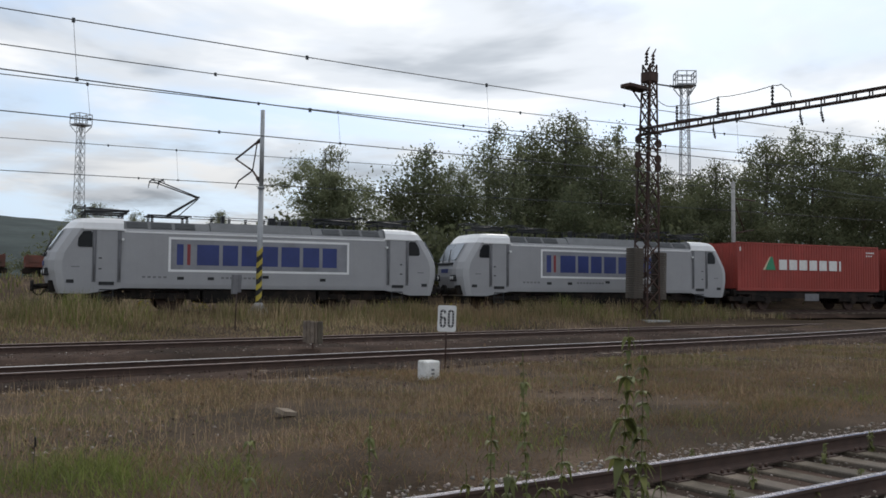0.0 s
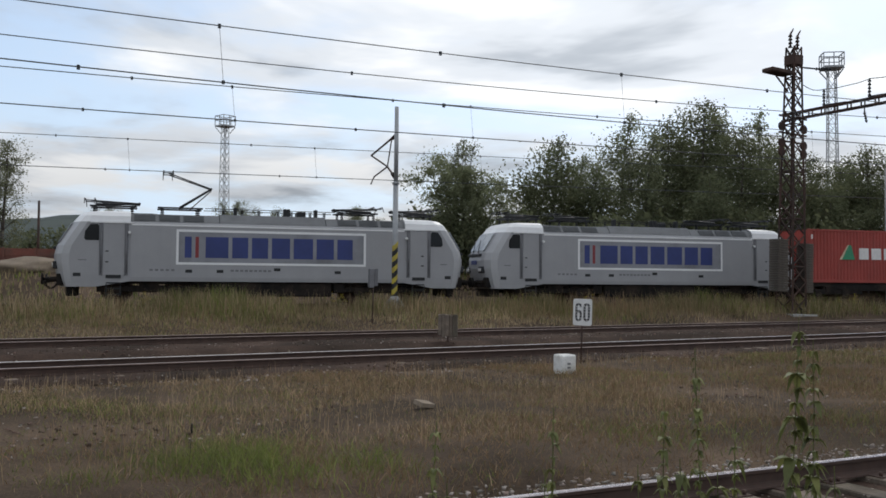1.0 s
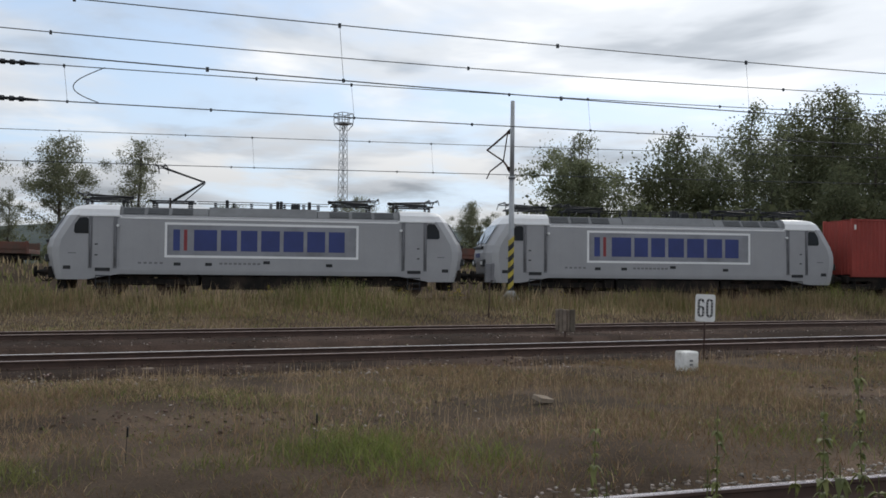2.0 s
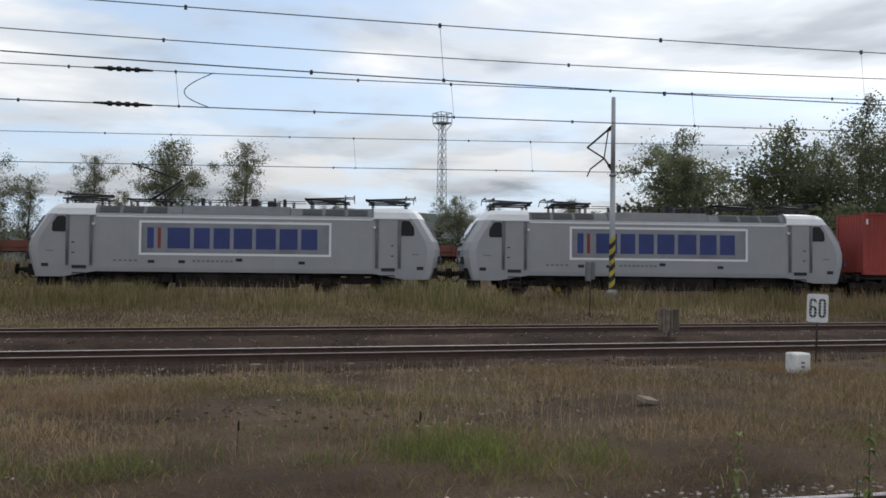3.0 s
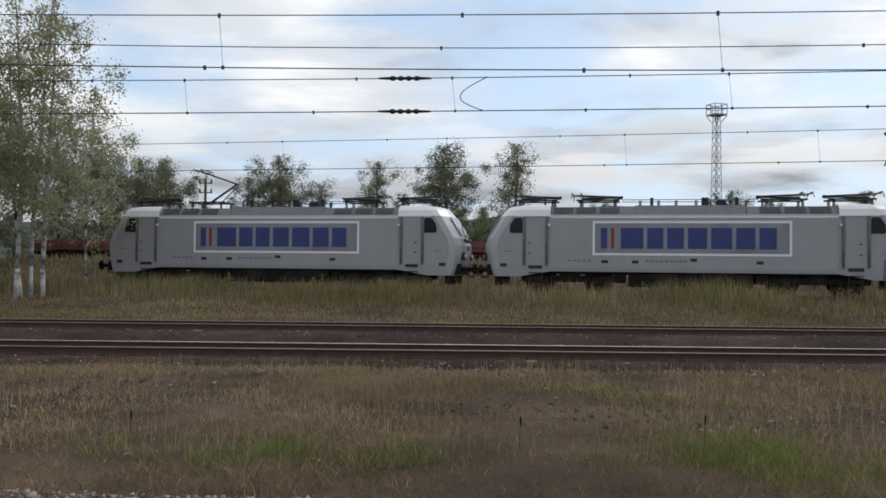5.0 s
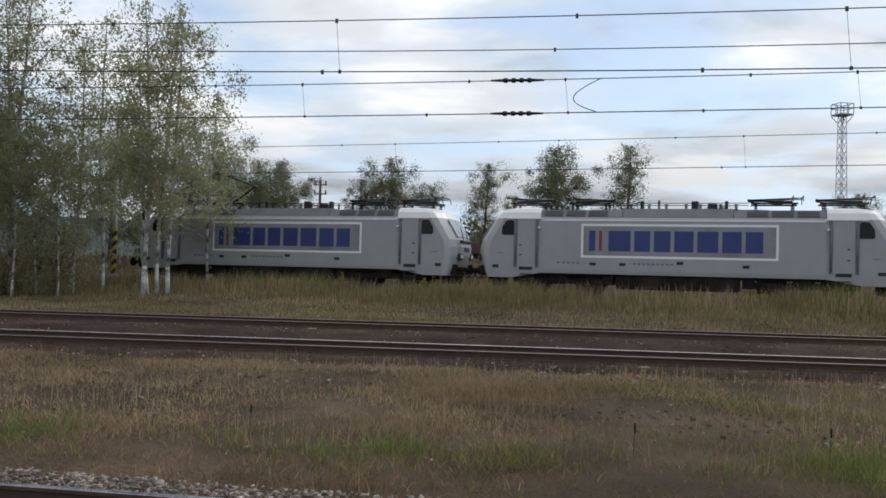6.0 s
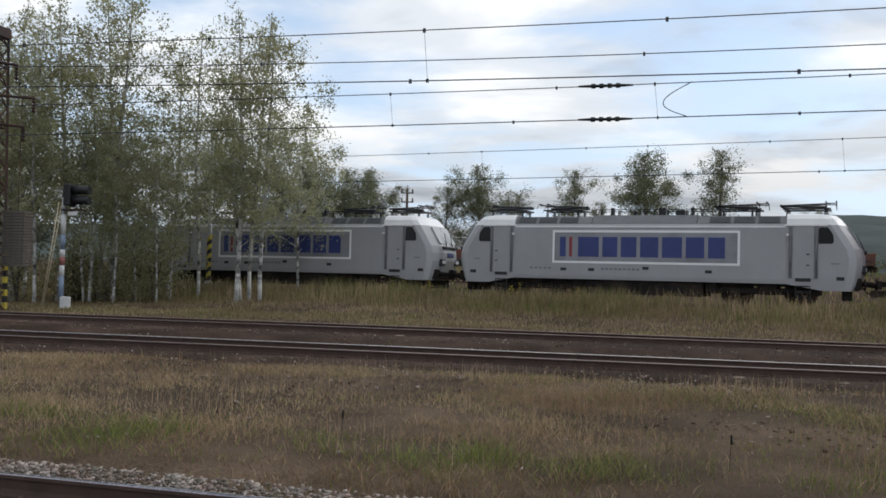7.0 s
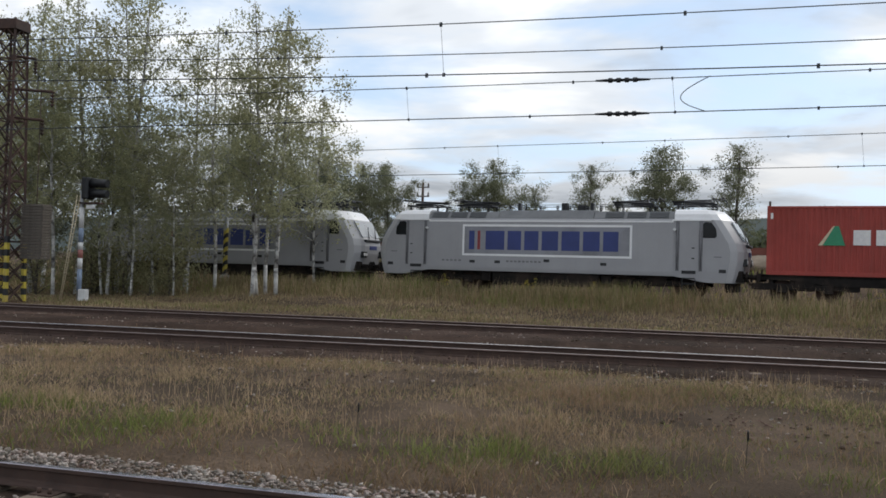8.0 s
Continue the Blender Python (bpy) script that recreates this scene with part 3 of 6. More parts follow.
        part("coupling", bm, M_DARK, lo)
        wheelset_bogie(lo, sign * 5.2)
    # underframe boxes between the bogies
    bm = bmesh.new()
    box(bm, -8.0, 8.0, -1.2, 1.2, 0.86, 1.06)
    box(bm, -2.6, 2.6, -1.35, 1.35, 0.34, 0.95, 0.05)
    for x in (-2.95, 2.95):
        box(bm, x - 0.25, x + 0.25, -1.3, 1.3, 0.5, 0.95, 0.04)
    part("underframe", bm, M_DARK, lo, "grimy black underframe boxes")
    for side in (-1, 1):
        y = side * 1.49
        bm = bmesh.new()
        for x0, x1, z0, z1 in ((-4.13, 4.13, 1.70, 1.80), (-4.13, 4.13, 3.10, 3.20), (-4.13, -4.03, 1.80, 3.10), (4.03, 4.13, 1.80, 3.10)):
            box(bm, x0, x1, y - 0.016, y + 0.016, z0, z1)
        board = part("advert_board", bm, M_WHITE, lo, "white-framed grey advert board with blue lettering blocks")
        bm = bmesh.new()
        box(bm, -4.03, 4.03, y - 0.012, y + 0.012, 1.80, 3.10)
        part("panel", bm, M_BOARD, board, "smoke-stained grey panel")
        # the wordmark as plain blocks: one dark bar, one red bar, seven blue blocks
        s = 1 if side < 0 else -1
        blocks = [(-3.78, -3.50, M_BLUE), (-3.34, -3.20, M_RED)]
        x = -2.92
        for wd in (1.12, 0.84, 0.86, 0.96, 1.02, 0.94, 0.86):
            blocks.append((x, x + wd - 0.16, M_BLUE))
            x += wd
        for x0, x1, mt in blocks:
            bm = bmesh.new()
            a, c = sorted((s * x0, s * x1))
            box(bm, a, c, y - 0.018, y + 0.018, 2.00, 2.90)
            part("wordmark_bar", bm, mt, board)
        for k, x0 in enumerate((-3.6, -2.3, 0.15, 2.85)):
            # small raised black blocks, painted as the shade inside side recesses
            bm = bmesh.new()
            box(bm, s * x0 - 0.14, s * x0 + 0.14, y - 0.015, y + 0.015, 1.36 + (0.1 if k == 2 else 0), 1.49 + (0.1 if k == 2 else 0), 0.01)
            part("recess", bm, M_BLACK, lo)
        for k in range(14):
            a = s * (-1.85 + k * 0.2 if k < 9 else -5.2 + (k - 9) * 0.22)
            bm = bmesh.new()
            box(bm, a, a + 0.13, y - 0.006, y + 0.006, 1.42, 1.50)
            part("number_bar", bm, M_GASKET, lo)
    # roof gear
    for i, (x, sg) in enumerate(((-6.7, 1), (-3.95, 1), (3.95, -1), (6.7, -1))):
        pantograph(lo, x, i == up_at, sg)
    bm = bmesh.new()
    for x in (-2.1, -1.3, -0.55, 0.3, 0.9, 1.75, 2.4):
        for k in range(3):
            rod(bm, (x, -0.45, 3.9 + k * 0.09), (x, -0.45, 3.97 + k * 0.09), 0.05, 0.08, 8)
    for x in (-1.6, 0.6, 0.75, 2.0):
        box(bm, x - 0.07, x + 0.07, -0.6, -0.3, 3.88, 4.28, 0.02)
    for x0, x1 in ((-2.9, 2.9),):
        rod(bm, (x0, -0.45, 4.20), (x1, -0.45, 4.20), 0.018, 0.018, 6)
        rod(bm, (x0, 0.45, 4.17), (x1, 0.45, 4.17), 0.018, 0.018, 6)
    box(bm, 1.2, 1.6, -0.2, 0.5, 3.88, 4.2, 0.03)
    part("roof_busbar", bm, M_BLACK, lo, "roof insulators and busbar")
    return lo


def container_wagon():
    """A flat wagon, 14 m over buffers; x = 0 in its middle."""
    w = thing("container_wagon", Matrix(), "dark rusty container flat wagon on two bogies", "freight wagon", "wagons of the train")
    bm = bmesh.new()
    for y in (-1.15, 1.15):
        prism(bm, [(-6.4, 0.95), (-5.2, 0.95), (-3.2, 0.72), (3.2, 0.72), (5.2, 0.95), (6.4, 0.95), (6.4, 1.16), (-6.4, 1.16)], y - 0.05, y + 0.05)
    box(bm, -6.45, 6.45, -1.2, 1.2, 1.05, 1.16)
    for x in (-6.4, 6.4):
        box(bm, x - 0.08, x + 0.08, -1.3, 1.3, 0.85, 1.2, 0.02)
    part("frame", bm, M_DARK, w)
    for sign in (-1, 1):
        for y in (-0.875, 0.875):
            bm = bmesh.new()
            rod(bm, (sign * 6.45, y, 1.03), (sign * 6.9, y, 1.03), 0.10, 0.09, 12)
            rod(bm, (sign * 6.9, y, 1.03), (sign * 6.96, y, 1.03), 0.23, 0.22, 16)
            part("buffer", bm, M_DARK, w)
        wheelset_bogie(w, sign * 4.6, 0.46, (-0.9, 0.9))
    bm = bmesh.new()
    box(bm, -0.6, 0.6, -1.22, -1.16, 0.55, 1.0, 0.01)
    part("data_plate", bm, M_GASKET, w, "grey data panel on the frame")
    return w


def container(width_marks):
    """A corrugated 40 ft box; its base at z = 0."""
    c = thing("shipping_container", Matrix(), "red corrugated steel shipping container with white lettering blocks", "container", "containers on the train")
    L, W, Hh = 12.19, 2.44, 2.90
    for side in (-1, 1):
        bm = bmesh.new()
        pts, x, k = [], -L / 2 + 0.15, 0
        while x < L / 2 - 0.2:
            pts += [(x, 0.0), (x + 0.07, 0.0), (x + 0.11, 0.036), (x + 0.18, 0.036)]
            x += 0.278 * 0.8
        pts.append((L / 2 - 0.15, 0.0))
        lo = [bm.verts.new((x, side * (W / 2 - 0.012 - dd), 0.15)) for x, dd in pts]
        hi = [bm.verts.new((x, side * (W / 2 - 0.012 - dd), Hh - 0.1)) for x, dd in pts]
        for i in range(len(pts) - 1):
            bm.faces.new((lo[i], lo[i + 1], hi[i + 1], hi[i]) if side < 0 else (lo[i + 1], lo[i], hi[i], hi[i + 1]))
        part("side_wall", bm, M_CONT, c, "corrugated red side wall")
    for sign in (-1, 1):
        bm = bmesh.new()
        row = []
        for k in range(9):
            y = -W / 2 + 0.12 + k * 0.25
            for dy, dx in ((0.0, 0.02), (0.09, 0.02), (0.125, 0.055), (0.215, 0.055)):
                row.append((sign * (L / 2 - dx), y + dy))
        lo = [bm.verts.new((x, y, 0.12)) for x, y in row]
        hi = [bm.verts.new((x, y, Hh - 0.08)) for x, y in row]
        for i in range(len(row) - 1):
            bm.faces.new((lo[i], lo[i + 1], hi[i + 1], hi[i]))
        part("end_wall", bm, M_CONT, c)
        for y in (-1, 1):
            bm = bmesh.new()
            box(bm, sign * (L / 2 - 0.08) - 0.08, sign * (L / 2 - 0.08) + 0.08, y * (W / 2 - 0.08) - 0.08, y * (W / 2 - 0.08) + 0.08, 0, Hh, 0.01)
            part("corner_post", bm, M_CONT, c)
    bm = bmesh.new()
    for y in (-1, 1):
        box(bm, -L / 2 + 0.16, L / 2 - 0.16, y * (W / 2 - 0.04) - 0.04, y * (W / 2 - 0.04) + 0.04, 0.0, 0.16, 0.005)
        box(bm, -L / 2 + 0.16, L / 2 - 0.16, y * (W / 2 - 0.03) - 0.03, y * (W / 2 - 0.03) + 0.03, Hh - 0.11, Hh - 0.01, 0.005)
    part("rail_frame", bm, M_CONT, c)
    bm = bmesh.new()
    box(bm, -L / 2 + 0.16, L / 2 - 0.16, -W / 2 + 0.06, W / 2 - 0.06, Hh - 0.05, Hh - 0.02)
    part("roof", bm, M_CONT, c)
    bm = bmesh.new()
    box(bm, -L / 2 + 0.16, L / 2 - 0.16, -W / 2 + 0.09, W / 2 - 0.09, 0.06, 0.12)
    part("floor_pan", bm, M_DARK, c)
    y = -W / 2 - 0.004
    if width_marks:
        bm = bmesh.new()
        prism(bm, [(-3.90, 1.26), (-3.05, 1.26), (-3.30, 2.06), (-3.46, 2.06)], y - 0.008, y + 0.012)
        part("emblem", bm, M_GREEN, c, "green triangle emblem")
        bm = bmesh.new()
        prism(bm, [(-4.08, 1.26), (-3.92, 1.26), (-3.46, 2.06), (-3.52, 2.06)], y - 0.006, y + 0.012)
        part("emblem", bm, M_CREAM, c, "cream edge of the emblem")
        x = -2.75
        for wd in (0.82, 0.84, 0.84, 0.84, 0.84, 0.88, 0.34):
            bm = bmesh.new()
            box(bm, x, x + wd - 0.18, y - 0.007, y + 0.012, 1.28, 1.90)
            part("wordmark_bar", bm, M_LETTER, c)
            x += wd + 0.02
    else:
        bm = bmesh.new()
        box(bm, -5.5, -4.4, y - 0.007, y + 0.012, 1.95, 2.35)
        part("emblem", bm, M_LETTER, c, "white marking panel")
    for k in range(8):
        bm = bmesh.new()
        a, z = (4.9 + k * 0.16, 2.45) if k < 5 else (4.9 + (k - 5) * 0.22, 2.25)
        box(bm, a, a + 0.11, y - 0.007, y + 0.012, z, z + 0.09)
        part("number_bar", bm, M_LETTER, c)
    bm = bmesh.new()
    box(bm, -5.95, -5.85, y - 0.007, y + 0.012, 2.35, 2.6)
    part("placard", bm, M_LETTER, c)
    return c


FIRST = locomotive(1)
SECOND = locomotive(-1)
TRAIN = [(FIRST, 4.14, 0.0), (SECOND, 4.14 + 18.9, 0.0)]
for k, mid in enumerate((38.95, 38.95 + 13.95, 38.95 + 27.9)):
    TRAIN += [(container_wagon(), mid, 0.0), (container(k != 1), mid - 0.02, 1.165)]
SPOT = [(0.0, 7.09), (0.5, 4.27), (1.0, 1.45), (1.5, -1.36), (3.0, -9.77), (3.5, -12.55), (4.0, -15.33), (4.5, -18.09), (5.0, -20.84), (6.5, -29.00), (7.0, -31.69), (7.5, -34.36), (8.0, -37.01)]


def motions():
    """The whole train rolls to the left at about 20 km/h."""
    for ob, at, up in TRAIN:
        walk(ob, [(t, Matrix.Translation(on_train(s + at, TRAIN_D, RAIL_Z + up)) @ pose(0, 0, 0, 0, 0, TRAIN_TURN)) for t, s in SPOT])


# ---- overhead line ----
WIRE_TURN = radians(-4)
SPAN, SUPPORT = 64.0, 5.0   # span length, and where its middle lies


def wire_z(s, z0, slope, sag):
    k = (s - SUPPORT + SPAN / 2) % SPAN - SPAN / 2
    return z0 + slope * min(40, max(-40, s)) + sag * (k * k) * 0.9


def wire(name, d, turn, law, r, label):
    n, a = Vector((-math.sin(turn), math.cos(turn), 0)), Vector((math.cos(turn), math.sin(turn), 0))
    bm = bmesh.new()
    pts = [n * d + a * s + Vector((0, 0, wire_z(s, *law))) for s in np.arange(-75, 115, 3.0)]
    tube_path(bm, pts, r, 4)
    return part(name, bm, M_WIRE), n, a


def clamp_row(owner, n, a, d, law, step, shift, drop_to=None):
    """Small clamps on a wire, and thin droppers to the wire under it."""
    s = -60 + shift
    while s < 100:
        z = wire_z(s, *law)
        bm = bmesh.new()
        p = n * d + a * s
        box(bm, -0.03, 0.03, -0.02, 0.02, -0.055, 0.04, 0, 0, Matrix.Translation(p + Vector((0, 0, z))))
        if drop_to:
            zz = wire_z(s + 0.1, *drop_to)
            rod(bm, p + Vector((0, 0, z)), n * d + a * (s + 0.1) + Vector((0, 0, zz)), 0.005, 0.005, 4)
            box(bm, -0.03, 0.03, -0.02, 0.02, -0.04, 0.04, 0, 0, Matrix.Translation(n * d + a * (s + 0.1) + Vector((0, 0, zz))))
        part("dropper" if drop_to else "clamp", bm, M_WIRE, owner)
        s += step


L_W1, L_W3 = (7.14, 0.0056, 0.0006), (5.955, -0.0011, 0.0006)
L_W4, L_W5 = (7.48, 0.0151, 0.0004), (6.48, 0.0120, 0.0002)
L_W2 = (7.42, 0.0060, 0.0009)
L_W6, L_W7 = (7.90, 0.0030, 0.0001), (6.54, 0.0032, 0.0001)
for nm, d, turn, top, low, r, shift in (("catenary_middle_track", 19.9, WIRE_TURN, L_W1, L_W3, 0.012, 0.4), ("catenary_far_track", 27.8, WIRE_TURN, L_W4, L_W5, 0.014, 1.2), ("catenary_train_track", TRAIN_D, TH, L_W6, L_W7, 0.014, 2.0)):
    e = thing(nm, Matrix(), "dark overhead catenary with messenger and contact wire", "overhead wire", "overhead wires", "structure")
    ob, n, a = wire("messenger_wire", d, turn, top, r, "")
    ob.parent = e
    ob2, n, a = wire("contact_wire", d, turn, low, r * 1.15, "")
    ob2.parent = e
    clamp_row(e, n, a, d, top, 10.7 if d < 25 else 8.2, shift, low)
    clamp_row(e, n, a, d, top, 10.7 if d < 25 else 8.2, shift + 5.3)
    clamp_row(e, n, a, d, low, 8.2 if d < 40 else 7.5, shift + 4.0)
    if nm == "catenary_far_track":
        # section insulators in both wires and a slack jumper between them
        for law in (top, low):
            bm = bmesh.new()
            s0 = -2.83
            c = n * d + a * s0 + Vector((0, 0, wire_z(s0, *law)))
            q = Matrix.Translation(c) @ pose(0, 0, 0, 0, 0, -4)
            for k in range(7):
                rr = 0.075 if k % 2 == 0 else 0.045
                rod(bm, q @ Vector((-0.42 + k * 0.12, 0, 0)), q @ Vector((-0.30 + k * 0.12, 0, 0)), rr, rr, 8)
            rod(bm, q @ Vector((-0.8, 0, 0)), q @ Vector((-0.42, 0, 0)), 0.03, 0.05, 6)
            rod(bm, q @ Vector((0.42, 0, 0)), q @ Vector((0.8, 0, 0)), 0.05, 0.03, 6)
            part("section_insulator", bm, M_BLACK, e, "dark strain insulator")
        bm = bmesh.new()
        za, zb = wire_z(1.2, *top), wire_z(0.9, *low)
        pts = []
        for k in range(15):
            t = k / 14
            pts.append(n * d + a * (-0.48 - 0.75 * math.sin(math.pi * t) + 0.15 * (1 - t)) + Vector((0, 0, za + (zb - za) * t - 0.08 * math.sin(math.pi * t))))
        tube_path(bm, pts, 0.014, 5)
        part("jumper", bm, M_WIRE, e, "slack curved jumper cable")
e = thing("feeder_line", Matrix(), "single dark feeder wire above the tracks", "overhead wire", "overhead wires", "structure")
ob, n, a = wire("feeder_wire", 24.0, WIRE_TURN, L_W2, 0.013, "")
ob.parent = e
clamp_row(e, n, a, 24.0, L_W2, 10.7, 5.0)


# ---- masts ----
def lattice_mast(bm, h, w0, w1, panels, x=0.0, y=0.0, leg=0.09):
    """Four angle legs with crossed bracing."""
    def at(t, i, j):
        w = (w0 + (w1 - w0) * t) / 2
        return Vector((x + i * w, y + j * w, h * t))
    for i, j in ((-1, -1), (1, -1), (1, 1), (-1, 1)):
        bar(bm, at(0, i, j), at(1, i, j), leg)
    cor = ((-1, -1), (1, -1), (1, 1), (-1, 1))
    for k in range(panels):
        t0, t1 = k / panels, (k + 1) / panels
        for c in range(4):
            (i, j), (i2, j2) = cor[c], cor[(c + 1) % 4]
            bar(bm, at(t0, i, j), at(t1, i2, j2), leg * 0.5)
            bar(bm, at(t0, i2, j2), at(t1, i, j), leg * 0.5)
            if k % 3 == 0:
                bar(bm, at(t0, i, j), at(t0, i2, j2), leg * 0.6)


def insulator(bm, a, b, n=5, r=0.07):
    a, b = Vector(a), Vector(b)
    for k in range(n):
        p, q = a + (b - a) * (k / n), a + (b - a) * ((k + 0.6) / n)
        rod(bm, p, q, r, r * 0.6, 8)
    rod(bm, a, b, r * 0.35, r * 0.35, 6)


def weights(parent, x, y, z0, z1, w=0.62):
    bm = bmesh.new()
    rod(bm, (x, y, z0), (x, y, z1 + 4.5), 0.018, 0.018, 6)
    hung = part("balance_weight_rod", bm, M_LATTICE, parent, "rod with a stack of brown tensioning weights")
    bm = bmesh.new()
    box(bm, -w / 2, w / 2, -0.28, 0.28, 0, 0.10, 0.012)
    me, k, z = mesh_of(bm, "weight", M_BARK), 0, z0
    while z < z1:
        part("weight", me, None, hung).matrix_basis = pose(x + 0.012 * (k % 2), y, z, 0, 0, 1.5 * (k % 3 - 1))
        z, k = z + 0.112, k + 1


GX, GY = 38.2, 30.6
gz = ground_z(GX, GY)
g = thing("catenary_gantry", pose(GX, GY, gz - 0.14, 0, 1.6, -1.0) @ Matrix.Diagonal((1, 1, 1.045, 1)), "rusty lattice steel gantry mast with a truss beam", "gantry")
bm = bmesh.new()
lattice_mast(bm, 12.8, 1.0, 0.50, 17)
box(bm, -0.33, 0.33, -0.33, 0.33, 11.9, 12.4, 0.03)
part("mast", bm, M_LATTICE, g, "rusty lattice mast")
for y in (0.0, -17.6):
    part("footing", box(bmesh.new(), -0.9, 0.9, y - 0.9, y + 0.9, -0.5, 0.02, 0.04), M_CONC, g)
bm = bmesh.new()
lattice_mast(bm, 11.0, 1.25, 0.8, 12, 0, -17.6)
part("mast", bm, M_LATTICE, g, "rusty lattice mast")
bm = bmesh.new()
zb = 9.3
for x in (-0.13, 0.13):
    for z in (0.0, 0.30):
        bar(bm, (x, 0.6, zb + z), (x, -18.2, zb + z), 0.07)
    for k in range(26):
        y = 0.4 - k * 0.72
        bar(bm, (x, y, zb), (x, y, zb + 0.30), 0.05)
for k in range(25):
    y = 0.4 - k * 0.72
    bar(bm, (-0.13, y, zb), (0.13, y - 0.72, zb), 0.05)
part("beam", bm, M_LATTICE, g, "black truss beam over the tracks")
for dx in (-0.26, 0.26):
    bm = bmesh.new()
    insulator(bm, (dx, 0, 12.75), (dx, 0, 13.45), 4, 0.11)
    rod(bm, (dx, 0, 13.4), (dx + 0.22, 0, 13.7), 0.05, 0.03)
    part("insulator", bm, M_LATTICE, g, "post insulator on the mast head")
bm = bmesh.new()
box(bm, -1.9, -0.4, -0.35, 0.35, 11.35, 11.55, 0.04)
bar(bm, (-1.4, 0, 11.35), (-0.4, 0, 10.6), 0.06)
part("switch_platform", bm, M_LATTICE, g, "isolator platform on the mast")
bm = bmesh.new()
rod(bm, (0.4, 0, 11.9), (1.2, -0.4, 11.85), 0.04, 0.04)
insulator(bm, (1.2, -0.4, 11.85), (2.0, -0.7, 11.9), 6, 0.08)
part("insulator", bm, M_BLACK, g)
for y, h in ((-1.8, 0.75), (-4.25, 0.80), (-7.2, 0.85)):
    bm = bmesh.new()
    insulator(bm, (0, y, zb + 0.42), (0, y, zb + 0.42 + h), 5, 0.085)
    bar(bm, (0, y + 0.05, zb + 0.40), (0, y - 1.2, zb + 0.36), 0.06)
    part("insulator", bm, M_BLACK, g, "upright black insulator")
bm = bmesh.new()
pts = []
stops = [(0.0, 11.6), (-0.5, 10.9), (-1.1, 10.55), (-1.8, zb + 1.17), (-3.0, zb + 1.13), (-4.25, zb + 1.22), (-5.4, zb + 1.16), (-7.2, zb + 1.27), (-7.6, zb + 1.25), (-8.0, zb + 0.9), (-8.2, zb + 0.35)]
for (ya, za), (yb, zc) in zip(stops, stops[1:]):
    pts += [(0.1, ya, za), (0.1, (ya + yb) / 2, (za + zc) / 2 - 0.03)]
tube_path(bm, pts, 0.02, 5)
part("bypass_cable", bm, M_WIRE, g)
for y in (-4.0, -8.6, -9.6):
    bm = bmesh.new()
    rod(bm, (0, y, zb), (0, y, zb - 0.3), 0.03, 0.03)
    insulator(bm, (0, y, zb - 0.3), (0, y - 0.12, zb - 0.75), 4, 0.07)
    part("insulator", bm, M_BLACK, g, "hanging black insulator")
for z in (8.6, 9.4, 8.2):
    bm = bmesh.new()
    rod(bm, (-1.0, 0, z), (1.0, 0, z), 0.05, 0.05)
    for x in (-0.8, 0.8):
        rod(bm, (x, -0.05, z - 0.5), (x, 0.05, z - 0.5), 0.22, 0.22, 12)
    part("pulley_arm", bm, M_LATTICE, g)
weights(g, -0.92, 0.0, 1.05, 3.5, 0.75)
weights(g, 0.98, 0.0, 1.05, 3.35, 0.62)

lx, ly = -24.38, 31.39
lm = thing("lattice_mast", pose(lx, ly, ground_z(lx, ly)), "rusty lattice steel mast with a striped yellow and black foot", "mast")
bm = bmesh.new()
lattice_mast(bm, 11.0, 1.05, 0.72, 14)
box(bm, -0.45, 0.45, -0.45, 0.45, 10.55, 10.95, 0.02)
part("mast", bm, M_LATTICE, lm, "rusty lattice mast")
for i, j in ((-1, -1), (1, -1), (1, 1), (-1, 1)):
    for k in range(10):
        w = 0.525 - 0.015 * k * 0.25
        part("warning_band", box(bmesh.new(), i * w - 0.07, i * w + 0.07, j * w - 0.07, j * w + 0.07, 0.05 + k * 0.25, 0.30 + k * 0.25), M_BLACK if k % 2 else M_YELLOW, lm, "black warning band" if k % 2 else "yellow warning band")
bm = bmesh.new()
box(bm, -0.8, 0.8, -0.8, 0.8, -0.5, -0.03, 0.03)
part("footing", bm, M_CONC, lm)
bm = bmesh.new()
for z, L in ((8.3, 1.7), (7.2, 1.3), (9.6, 0.9)):
    rod(bm, (0, 0, z), (L, 0.2, z - 0.1), 0.06, 0.06)
    insulator(bm, (L, 0.2, z - 0.1), (L, 0.2, z - 0.7), 5, 0.09)
part("bracket", bm, M_LATTICE, lm)
weights(lm, 1.2, 0.2, 1.7, 3.8, 0.95)


